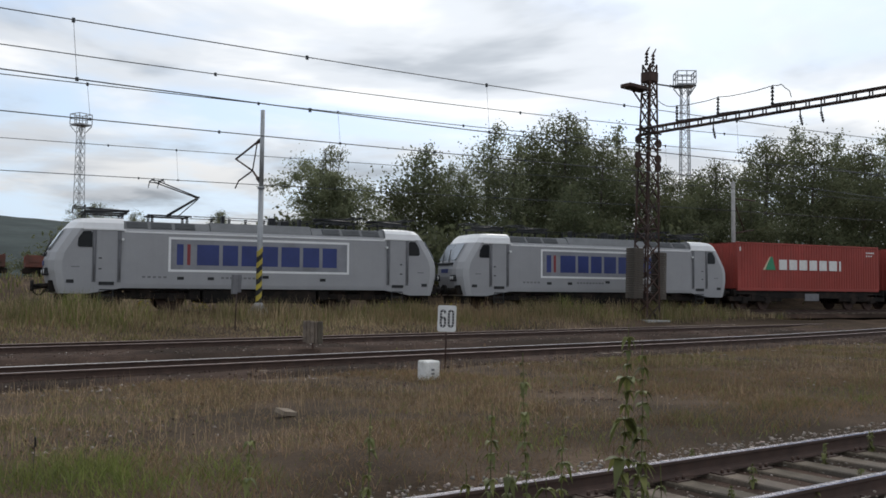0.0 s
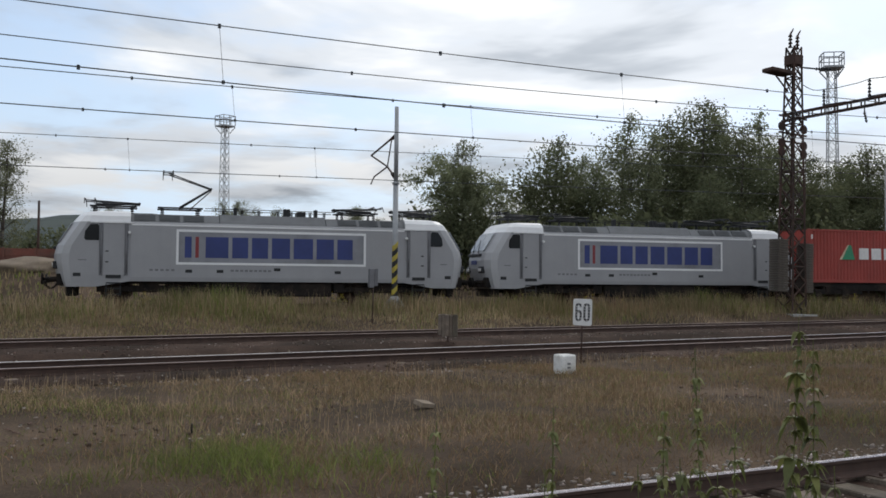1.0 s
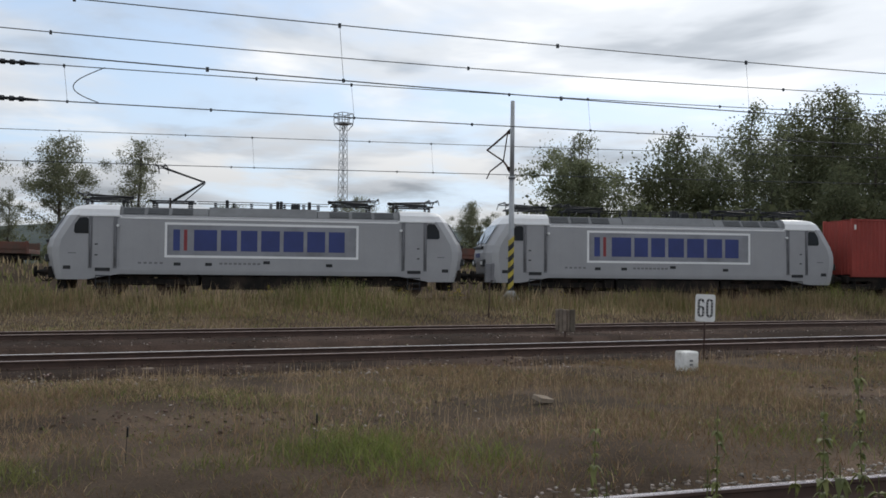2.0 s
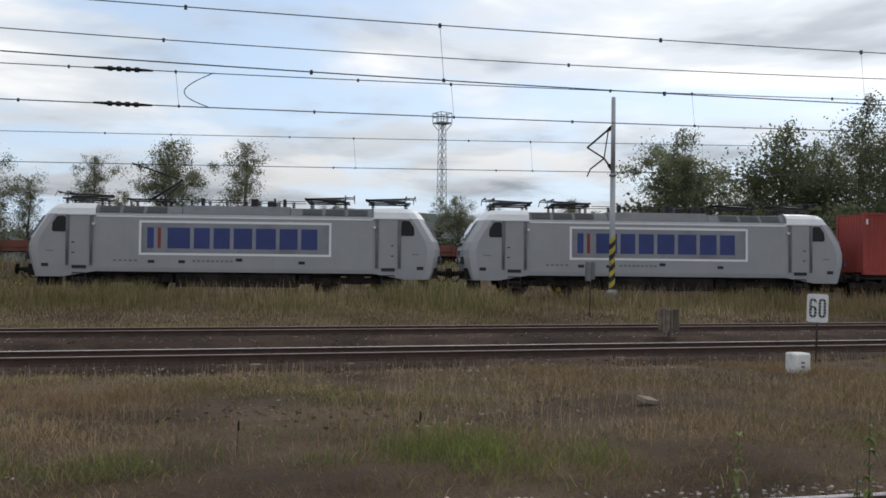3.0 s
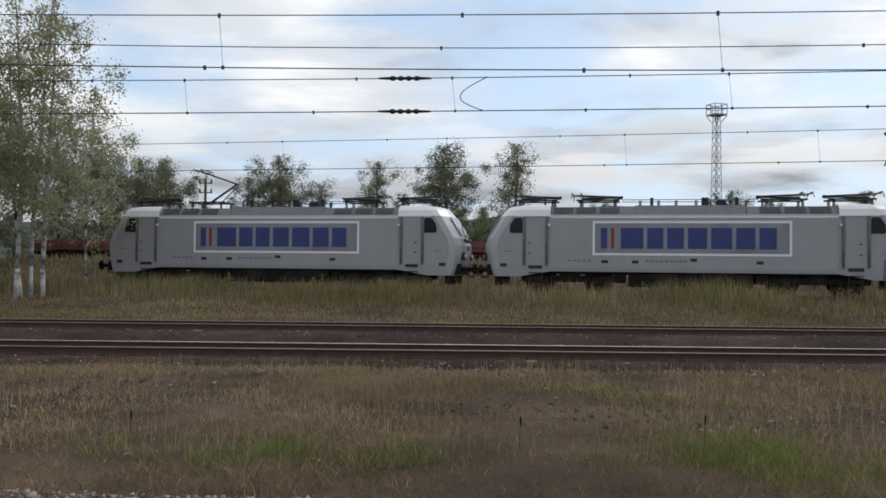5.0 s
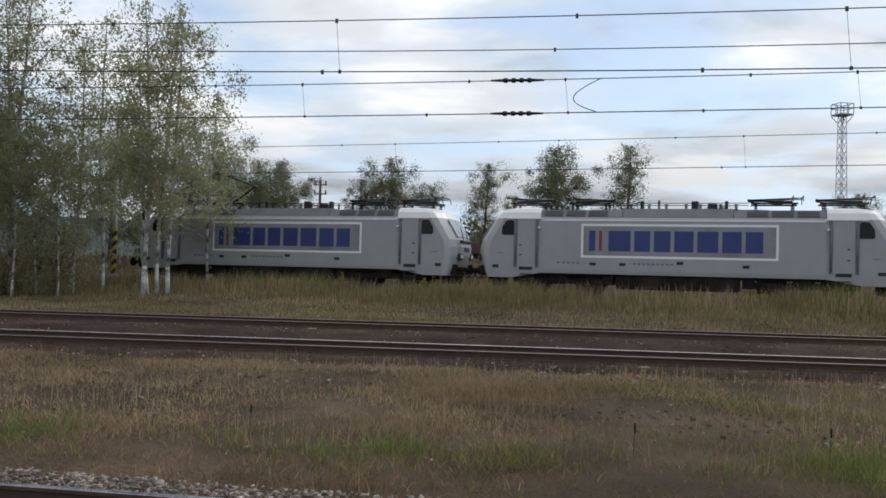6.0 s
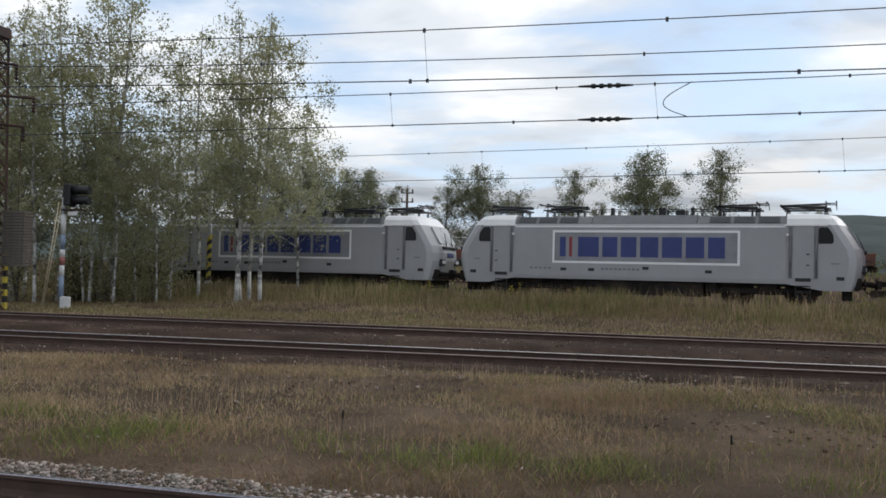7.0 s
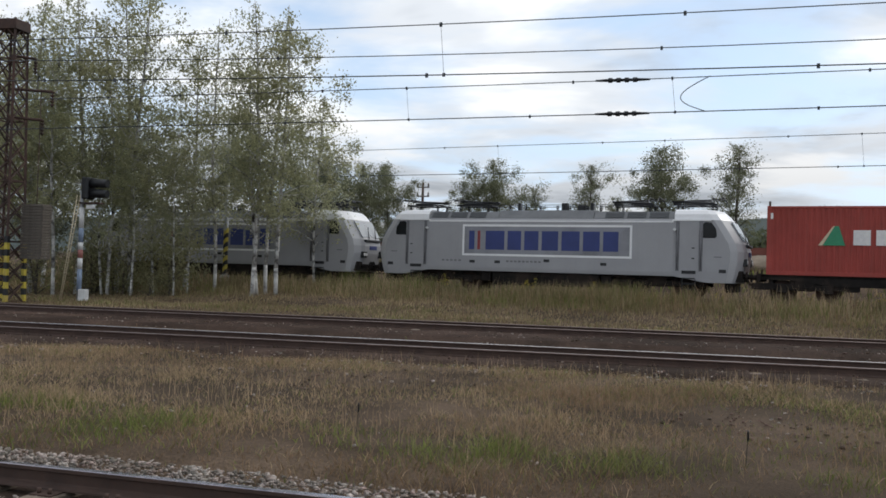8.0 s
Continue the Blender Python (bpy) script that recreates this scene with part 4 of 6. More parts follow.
def tube_mast(m, label):
    """A white tubular mast with striped foot and a folded cantilever towards the train's track (local +y)."""
    t = thing("catenary_mast", m, label, "mast", "tubular masts")
    bm = bmesh.new()
    rod(bm, (0, 0, 0.2), (0, 0, 5.6), 0.125, 0.115, 16)
    rod(bm, (0, 0, 5.6), (0, 0, 9.0), 0.10, 0.09, 16)
    rod(bm, (0, 0, 5.55), (0, 0, 5.65), 0.16, 0.16, 16)
    part("mast_tube", bm, M_MASTGREY, t, "pale grey steel tube")
    bm = bmesh.new()
    for k in range(10):  # slanted bands
        z = 0.55 + k * 0.24
        for i in range(16):
            a0, a1 = 2 * math.pi * i / 16, 2 * math.pi * (i + 1) / 16
            v = []
            for a, top in ((a0, 0), (a1, 0), (a1, 1), (a0, 1)):
                v.append(bm.verts.new((0.131 * math.cos(a), 0.131 * math.sin(a), z + top * 0.24 + 0.13 * math.cos(a))))
            bm.faces.new(v).material_index = k % 2
    bmesh.ops.remove_doubles(bm, verts=bm.verts[:], dist=0.001)
    part("warning_sleeve", bm, [M_BLACK, M_YELLOW], t, "slanted yellow and black warning bands")
    bm = bmesh.new()
    rod(bm, (0, 0, -0.4), (0, 0, 0.30), 0.48, 0.42, 14)
    rod(bm, (0, 0, 0.30), (0, 0, 0.62), 0.42, 0.15, 14)
    part("footing", bm, M_CONC, t, "rounded concrete footing")
    bm = bmesh.new()
    rod(bm, (0, 0.1, 7.75), (0, 3.0, 7.2), 0.045, 0.045, 8)
    rod(bm, (0, 0.1, 5.85), (0, 1.0, 6.45), 0.045, 0.045, 8)
    rod(bm, (0, 1.0, 6.45), (0, 0.55, 7.62), 0.03, 0.03, 8)
    rod(bm, (0, 1.0, 6.45), (0, 3.0, 7.2), 0.04, 0.04, 8)
    rod(bm, (0, 1.0, 6.45), (0, 2.6, 6.15), 0.035, 0.035, 8)
    rod(bm, (0, 2.6, 6.15), (0.0, 3.0, 5.85), 0.03, 0.03, 8)
    for p, q in (((0, 0.12, 7.73), (0, 0.55, 7.64)), ((0, 0.12, 5.87), (0, 0.5, 6.12))):
        insulator(bm, p, q, 4, 0.09)
    part("cantilever", bm, M_LATTICE, t, "dark cantilever bracket")
    return t


mast = tube_mast(Matrix.Translation((18.95, 36.1, 0.50)) @ pose(0, 0, 0, 0, 0.3, TRAIN_TURN + 8), "pale tubular catenary mast with a striped foot beside the train")
other = copy_thing(mast, Matrix.Translation((-22.0, 45.6, 0.50)) @ pose(0, 0, 0, 0, 0, TRAIN_TURN))
tagged(other, "pale tubular catenary mast with a striped foot among birches")


def yard_tower(m):
    """A thin lattice floodlight tower with a railed platform."""
    t = thing("floodlight_tower", m, "pale steel lattice floodlight tower with a railed platform", "tower", "floodlight towers")
    bm = bmesh.new()
    lattice_mast(bm, 26.5, 1.5, 0.85, 20, 0, 0, 0.085)
    part("mast", bm, M_MASTGREY, t)
    bm = bmesh.new()
    box(bm, -1.15, 1.15, -1.15, 1.15, 26.5, 26.75, 0.03)
    for i, j in ((-1, -1), (1, -1), (1, 1), (-1, 1)):
        bar(bm, (i * 0.5, j * 0.5, 25.4), (i * 1.15, j * 1.15, 26.5), 0.12)
    part("platform", bm, M_MASTGREY, t)
    bm = bmesh.new()
    for z in (27.6, 28.3):
        for (i, j), (i2, j2) in (((-1, -1), (1, -1)), ((1, -1), (1, 1)), ((1, 1), (-1, 1)), ((-1, 1), (-1, -1))):
            bar(bm, (i * 1.15, j * 1.15, z), (i2 * 1.15, j2 * 1.15, z), 0.10)
    for i, j in ((-1, -1), (0, -1), (1, -1), (1, 0), (1, 1), (0, 1), (-1, 1), (-1, 0)):
        bar(bm, (i * 1.15, j * 1.15, 26.7), (i * 1.15, j * 1.15, 28.3), 0.10)
    part("railing", bm, M_MASTGREY, t)
    return t


tw = yard_tower(Matrix.Translation((45.7, 147.4, 0.75)) @ pose(0, 0, 0, 0, 0, 20))
copy_thing(tw, Matrix.Translation((96.0, 70.5, 1.3)) @ pose(0, 0, 0, 0, 0, 50))


def plain_pole(x, y, h, arms, label):
    t = thing("line_pole", pose(x, y, ground_z(x, y)), label, "pole", "poles behind the train")
    bm = bmesh.new()
    rod(bm, (0, 0, 0), (0, 0, h), 0.17, 0.12, 10)
    part("shaft", bm, M_LATTICE if arms else M_CONC, t)
    bm = bmesh.new()
    for k in range(arms):
        bar(bm, (-0.65, 0, h - 0.5 - k * 0.9), (0.65, 0, h - 0.5 - k * 0.9), 0.10)
        for x2 in (-0.55, 0.55):
            insulator(bm, (x2, 0, h - 0.45 - k * 0.9), (x2, 0, h - 0.1 - k * 0.9), 3, 0.12)
    if arms:
        part("crossarm", bm, M_LATTICE, t)
    else:
        rod(bm, (0, 0, h - 1.1), (3.2, 0.4, h - 1.0), 0.05, 0.05)
        rod(bm, (0, 0, h - 3.4), (3.0, 0.4, h - 3.0), 0.05, 0.05)
        rod(bm, (0, 0, h - 1.2), (1.6, 0.2, h - 3.2), 0.04, 0.04)
        part("cantilever", bm, M_LATTICE, t)


plain_pole(52.9, 35.1, 8.5, 0, "pale concrete pole with a bracket behind the containers")
plain_pole(-21.9, 88.7, 8.1, 2, "dark line pole with crossarms far behind the train")
px, py = 7.52, 61.5
post = tagged(part("thin_post", rod(bmesh.new(), (0, 0, -0.2), (0, 0, 4.4), 0.09, 0.07, 8), M_LATTICE), "thin dark post behind the siding", "post")
post.matrix_basis = pose(px, py, ground_z(px, py))


def polar(az, r):
    return r * math.sin(radians(az)), r * math.cos(radians(az))


# ---- small trackside things ----
def facing(x, y, z, extra=0.0):
    """A pose whose local -y looks back towards the viewer's side."""
    return pose(x, y, z, 0, 0, math.degrees(math.atan2(-x, y)) + extra)


# speed board
sx, sy = 13.95, 17.15
sg = thing("speed_board", facing(sx, sy, ground_z(sx, sy), 8) @ pose(0, 0, 0, 0, 1.5, 0), "white speed board with black digits on a thin post", "sign")
bm = bmesh.new()
prism(bm, rounded(0.44, 0.62, 0.05), -0.012, 0.012)
bmesh.ops.transform(bm, matrix=Matrix.Translation((0, 0, 1.19)), verts=bm.verts[:])
plate = part("plate", bm, M_SIGNWHITE, sg, "white enamel plate with rounded corners")
for digit, dx in (("6", -0.095), ("0", 0.095)):
    # each digit is a tall narrow loop of flat strokes, with small white reflectors set along it
    top = 0.185 if digit == "0" else 0.02
    loop = [(0.052, -0.145), (0.052, top - 0.03), (0.026, top), (-0.026, top), (-0.052, top - 0.03), (-0.052, -0.145), (-0.026, -0.19), (0.026, -0.19), (0.052, -0.145)]
    paths = [loop] + ([[(-0.052, 0), (-0.052, 0.15), (-0.026, 0.185), (0.026, 0.185), (0.052, 0.15), (0.052, 0.115)]] if digit == "6" else [])
    bm = bmesh.new()
    for path in paths:
        for (x0, z0), (x1, z1) in zip(path, path[1:]):
            rod(bm, (x0, 0, z0), (x1, 0, z1), 0.024, 0.024, 8)
    bmesh.ops.transform(bm, matrix=pose(dx, -0.013, 1.19) @ Matrix.Diagonal((1, 0.25, 1, 1)), verts=bm.verts[:])
    part("digit", bm, M_BLACK, plate, "black digit " + digit)
    spots = [(-0.052, z) for z in (-0.135, -0.07, 0.0, 0.07, 0.135)] + [(0, 0.185), (0, -0.19)]
    spots += [(0.052, z) for z in ((-0.135, -0.07, 0.0, 0.07, 0.135) if digit == "0" else (-0.135, -0.07, 0.13))] + ([(0, 0.02)] if digit == "6" else [])
    for ox, oz in spots:
        bm = bmesh.new()
        rod(bm, (dx + ox, -0.026, 1.19 + oz), (dx + ox, -0.016, 1.19 + oz), 0.0125, 0.0125, 8)
        part("reflector", bm, M_SIGNWHITE, plate)
bm = bmesh.new()
rod(bm, (0, 0.03, -0.2), (0, 0.03, 1.45), 0.022, 0.022, 8)
part("post", bm, M_LATTICE, sg, "thin rusty post")

# white marker stone
mx, my = 12.0, 15.3
st = thing("marker_stone", facing(mx, my, ground_z(mx, my), 28), "whitewashed square marker stone in the grass", "marker")
bm = bmesh.new()
box(bm, -0.18, 0.18, -0.18, 0.18, -0.2, 0.40, 0.03)
for v in bm.verts:
    v.co += Vector((noise.noise(v.co * 7), noise.noise(v.co * 7 + Vector((3, 1, 2))), 0)) * 0.02
part("block", bm, M_PAINTSTONE, st)
for z0 in (0.12, 0.20):
    bm = bmesh.new()
    box(bm, -0.03, 0.04, -0.188, -0.176, z0, z0 + 0.04)
    part("marking", bm, M_GASKET, st, "faded marking that cannot be read")

# marker of upright planks
bx, by = 14.87, 24.73
marker = thing("wooden_marker", facing(bx, by, ground_z(bx, by), -6), "weathered marker of upright brown planks between the tracks", "marker")
for x0, x1, y0, z0, z1 in ((-0.30, -0.19, -0.07, 0.08, 0.73), (-0.185, -0.075, -0.10, 0.03, 0.74), (-0.07, 0.05, -0.09, 0.05, 0.72), (0.06, 0.15, -0.04, 0.02, 0.71), (0.155, 0.30, -0.07, 0.03, 0.72)):
    bm = bmesh.new()
    box(bm, x0, x1, y0, y0 + 0.17, z0 + 0.40, z1 + 0.40, 0.015)
    part("plank", bm, M_SLEEPER, marker)
bm = bmesh.new()
rod(bm, (0.0, -0.02, -0.15), (0.0, -0.02, 0.6), 0.03, 0.03)
part("post", bm, M_LATTICE, marker)

# indicator box on a thin leaning post
ix, iy = 15.8, 31.9
ind = thing("indicator_post", facing(ix, iy, ground_z(ix, iy), 20) @ pose(0, 0, 0, 0, 1.5, 0), "grey indicator box on a thin dark post in grass", "indicator")
bm = bmesh.new()
rod(bm, (0, 0, -0.2), (0, 0, 1.7), 0.028, 0.024, 8)
part("post", bm, M_LATTICE, ind)
bm = bmesh.new()
box(bm, -0.19, 0.0, -0.10, 0.10, 1.35, 2.08, 0.015)
box(bm, 0.01, 0.16, -0.06, 0.12, 1.42, 2.10, 0.015)
part("box", bm, M_GASKET, ind, "tilted grey metal box")

# light signal
qx, qy = -22.98, 34.2
sgn = thing("light_signal", pose(qx, qy, ground_z(qx, qy)), "railway light signal with two hooded lamps on a banded post", "signal")
bm = bmesh.new()
rod(bm, (0, 0, -0.1), (0, 0, 4.6), 0.085, 0.075, 12)
part("post", bm, M_MASTGREY, sgn)
bands = [(0.45, 1.35, M_SIGNALBLUE), (1.35, 1.80, M_SIGNWHITE), (1.80, 2.15, M_SIGNALRED), (2.15, 2.45, M_SIGNWHITE), (2.45, 3.05, M_SIGNALBLUE), (3.05, 3.9, M_SIGNWHITE)]
for z0, z1, mt in bands:
    bm = bmesh.new()
    rod(bm, (0.02, -0.02, z0), (0.02, -0.02, z1), 0.10, 0.10, 12)
    part("band", bm, mt, sgn)
bm = bmesh.new()
box(bm, 0.05, 0.38, -0.16, 0.16, 0.02, 0.52, 0.03)
part("relay_box", bm, M_SIGNWHITE, sgn, "small pale box at the foot")
bm = bmesh.new()
box(bm, 0.12, 0.42, -0.30, 0.30, 4.25, 5.15, 0.05)
head = part("lamp_head", bm, M_BLACK, sgn, "black lamp housing")
for z in (4.50, 4.92):
    bm = bmesh.new()
    rod(bm, (0.40, 0, z), (1.15, 0, z - 0.02), 0.20, 0.17, 14)
    part("hood", bm, M_BLACK, head)
bm = bmesh.new()
box(bm, 0.0, 0.9, -0.2, 0.2, 4.05, 4.12)
part("bracket", bm, M_LATTICE, sgn)
bm = bmesh.new()
box(bm, 0.35, 0.75, -0.23, -0.21, 3.85, 4.0)
part("plate", bm, M_SIGNWHITE, sgn, "small white plate")
bm = bmesh.new()
for dx in (-0.0, 0.22):
    rod(bm, (-0.75 + dx * 0.4, -0.1 - dx, 0.0), (-0.05, -0.05 - dx, 4.4), 0.022, 0.022)
for k in range(11):
    t = k / 11
    rod(bm, (-0.75 + 0.70 * t, -0.1, 4.4 * t), (-0.66 + 0.61 * t, -0.3, 4.4 * t), 0.014, 0.014, 5)
part("ladder", bm, M_CREAM, sgn, "thin leaning ladder")

# flat slab of stone, stakes
fs = tagged(part("flat_stone", box(bmesh.new(), -0.14, 0.14, -0.09, 0.09, -0.03, 0.035, 0.004), M_SLAB), "pale flat stone slab lying in dry grass", "stone")
fs.matrix_basis = pose(6.82, 12.0, ground_z(6.82, 12.0) + 0.07, 14, 9, 20)
for x, y, h in ((0.9, 9.7, 0.44), (2.75, 9.6, 0.50), (-3.1, 9.9, 0.42)):
    b = bmesh.new()
    h *= 0.75
    rod(b, (0, 0, -0.1), (0.02, 0, h), 0.004, 0.003, 5)
    for k in range(4):
        rod(b, (0.02, 0, h - 0.02 - k * 0.02), (0.02, 0, h + 0.02 - k * 0.02), 0.011, 0.008, 6)
    tagged(part("dry_stalk", b, M_BLACK), "dark dried plant stalk in grass", "plant", "dry stalks").matrix_basis = pose(x, y, ground_z(x, y))


# pale low hall far behind the yard
def far_hall(m, length, depth, eaves, ridge):
    h = thing("warehouse", m, "low pale warehouse with a grey pitched roof far behind the yard", "building")
    bm = bmesh.new()
    box(bm, -length / 2, length / 2, -depth / 2, depth / 2, -1.0, eaves)
    part("wall", bm, M_SIGNWHITE, h, "pale sheet-metal wall")
    bm = bmesh.new()
    v = [bm.verts.new((x, y, z)) for x in (-length / 2 - 0.4, length / 2 + 0.4) for y, z in ((-depth / 2 - 0.4, eaves + 0.004), (0, ridge), (depth / 2 + 0.4, eaves + 0.004))]
    for q in ((0, 1, 4, 3), (1, 2, 5, 4), (0, 2, 1), (3, 4, 5), (0, 3, 5, 2)):
        bm.faces.new([v[k] for k in q])
    bmesh.ops.recalc_face_normals(bm, faces=bm.faces[:])
    part("roof", bm, M_CONC, h, "pale grey roof")
    k = -length / 2 + 2.0
    while k < length / 2 - 2:
        part("window", box(bmesh.new(), k, k + 2.2, -depth / 2 - 0.05, -depth / 2 + 0.05, 1.6, 2.8), M_GLASS, h)
        k += 4.2


hx, hy = polar(-13.3, 128)
far_hall(pose(hx, hy, ground_z(hx, hy), 0, 0, 14), 17, 9, 4.6, 6.0)


# ---- rusty wagons standing behind the train ----
def low_wagon(m):
    w = thing("low_wagon", m, "rust-brown low-sided freight wagon standing on a siding", "freight wagon", "standing wagons")
    bm = bmesh.new()
    box(bm, -6.6, 6.6, -1.35, 1.35, 0.85, 1.10, 0.02)
    part("frame", bm, M_RUSTRED, w)
    for side in (-1, 1):
        bm = bmesh.new()
        box(bm, -6.6, 6.6, side * 1.35 - 0.03, side * 1.35 + 0.03, 1.10, 1.52, 0.01)
        for k in range(9):
            x = -6.5 + k * 1.625
            box(bm, x - 0.06, x + 0.06, side * 1.42 - 0.05, side * 1.42 + 0.05, 0.85, 1.56)
        part("side_board", bm, M_RUSTRED, w)
    for x in (-4.6, 4.6):
        wheelset_bogie(w, x, 0.42, (-0.8, 0.8))
    return w


W0 = low_wagon(Matrix.Translation(on_train(-34, 57.5, 1.98)) @ pose(0, 0, 0, 0, 0, TRAIN_TURN))
for k in range(1, 8):
    copy_thing(W0, Matrix.Translation(on_train(-34 + 14.2 * k, 57.5, 1.98)) @ pose(0, 0, 0, 0, 0, TRAIN_TURN))
track("track_siding", Matrix.Translation(on_train(0, 57.5, 1.98)) @ pose(0, 0, 0, 0, 0, TRAIN_TURN), 260, -70, 90, "rusty siding track behind the train")
b = bmesh.new()
bmesh.ops.create_icosphere(b, subdivisions=4, radius=1)
for v in b.verts:
    k = 1 + 0.18 * noise.noise(v.co * 2.2) + 0.05 * noise.noise(v.co * 9)
    v.co = Vector((v.co.x * 3.0 * k, v.co.y * 2.0 * k, max(-0.3, v.co.z) * 0.7 * k))
for f in b.faces:
    f.smooth = True
tagged(part("sand_pile", b, M_RED_HEAP), "low heap of brown sand beside the siding", "heap").matrix_basis = pose(6.8, 55.4, ground_z(6.8, 55.4))


# ---- hills and far woods ----
def hill_line(az):
    return 62 + 12 * noise.noise((az * 0.05, 0, 0)) + 6 * noise.noise((az * 0.21, 4, 0)) + 2.0 * noise.noise((az * 1.3, 9, 0)) + 34 * math.exp(-((az - 13) / 12) ** 2)


vs, fs = [], []
azs = np.arange(-85, 96, 1.0)
for a in azs:
    for r, k in ((700, -0.03), (1000, 0.45), (1400, 1.0), (1900, 0.8)):
        vs.append((r * math.sin(radians(a)), r * math.cos(radians(a)), k * hill_line(a) * (1.0 if r < 1200 else 1.0)))
for i in range(len(azs) - 1):
    for j in range(3):
        fs.append((i * 4 + j, i * 4 + 4 + j, i * 4 + 5 + j, i * 4 + 1 + j))
me = bpy.data.meshes.new("hills")
me.from_pydata(vs, [], fs)
me.materials.append(M_HILL)
for p in me.polygons:
    p.use_smooth = True
tagged(new("backdrop_hills", me), "low wooded hills on the horizon", "hills", kind="structure")


# ---- many small pieces in one mesh ----
def mesh_np(name, verts, faces, mats, index=None):
    me = bpy.data.meshes.new(name)
    n, k = faces.shape
    me.vertices.add(len(verts))
    me.vertices.foreach_set("co", verts.astype(np.float32).ravel())
    me.loops.add(n * k)
    me.loops.foreach_set("vertex_index", faces.astype(np.int32).ravel())
    me.polygons.add(n)
    me.polygons.foreach_set("loop_start", np.arange(0, n * k, k, dtype=np.int32))
    for m in mats:
        me.materials.append(m)
    if index is not None:
        me.polygons.foreach_set("material_index", index.astype(np.int32))
    me.update(calc_edges=True)
    return me


RNG = np.random.default_rng(5)


def leaf_cards(centres, size, droop=0.0, slim=0.55):
    """A small folded diamond for each centre: two triangles, turned at random."""
    n = len(centres)
    a = RNG.normal(size=(n, 3))
    a[:, 2] -= droop
    a /= np.linalg.norm(a, axis=1, keepdims=True)
    b = np.cross(a, RNG.normal(size=(n, 3)))
    b /= np.linalg.norm(b, axis=1, keepdims=True)
    s = (size * RNG.uniform(0.6, 1.35, n))[:, None]
    v = np.stack([centres - a * s * 0.5, centres + b * s * slim * 0.5, centres + a * s * 0.5, centres - b * s * slim * 0.5], 1).reshape(-1, 3)
    i = np.arange(n)[:, None] * 4
    f = np.concatenate([i + [0, 1, 2], i + [0, 2, 3]], 1).reshape(-1, 3)
    return v, f


def limbs(bm, rng, height, spread, n, lean, r0, low, up):
    """A tapered, slightly bent trunk and limbs; returns points along the limbs, where leaves grow."""
    pts, p, d = [], Vector((0, 0, -0.2)), Vector((lean[0], lean[1], 1))
    path = [p.copy()]
    steps = 9
    for k in range(steps):
        d = (d + Vector((rng.uniform(-0.06, 0.06), rng.uniform(-0.06, 0.06), 0))).normalized()
        p = p + d * (height / steps)
        path.append(p.copy())
    for k in range(steps):
        rod(bm, path[k], path[k + 1], r0 * (1 - k / steps) ** 0.8 + 0.015, r0 * (1 - (k + 1) / steps) ** 0.8 + 0.012, 7)
    seeds = []
    for k in range(n):
        t = low + (1 - low) * (k + rng.uniform(0, 1)) / n
        i = min(steps - 1, int(t * steps))
        base = path[i].lerp(path[i + 1], t * steps - i)
        a = k * 2.4 + rng.uniform(-0.5, 0.5)
        prof = math.sin(math.pi * min(1, 0.22 + 0.80 * (t - low) / (1 - low))) ** 0.7
        L = spread * prof * rng.uniform(0.55, 1.15)
        tip = base + Vector((math.cos(a) * L, math.sin(a) * L, L * up * rng.uniform(0.4, 1.4)))
        mid = base.lerp(tip, 0.55) + Vector((0, 0, L * 0.10))
        rr = r0 * 0.32 * (1 - t) + 0.012
        rod(bm, base, mid, rr, rr * 0.6, 5)
        rod(bm, mid, tip, rr * 0.6, 0.006, 5)
        seeds.append((base, mid, tip, L))
    seeds.append((path[-3], path[-2], path[-1], spread * 0.4))
    return seeds


def leafage(seeds, rng, per, size, blob, droop):
    cs = []
    for base, mid, tip, L in seeds:
        m = max(4, int(per * (0.4 + L)))
        for _ in range(max(2, int(2 + L * 2.2))):
            t = rng.uniform(0.25, 1.05)
            c = np.array(base.lerp(tip, t)) + RNG.normal(size=3) * 0.16 * L
            k = max(3, m // 4)
            q = RNG.normal(size=(k, 3)) * (blob * rng.uniform(0.5, 1.3) * (0.45 + 0.55 * min(1, L / 1.6))) * np.array((1, 1, 0.75))
            q[:, 2] -= np.abs(RNG.normal(size=k)) * droop * blob
            cs.append(c + q)
    return np.concatenate(cs)


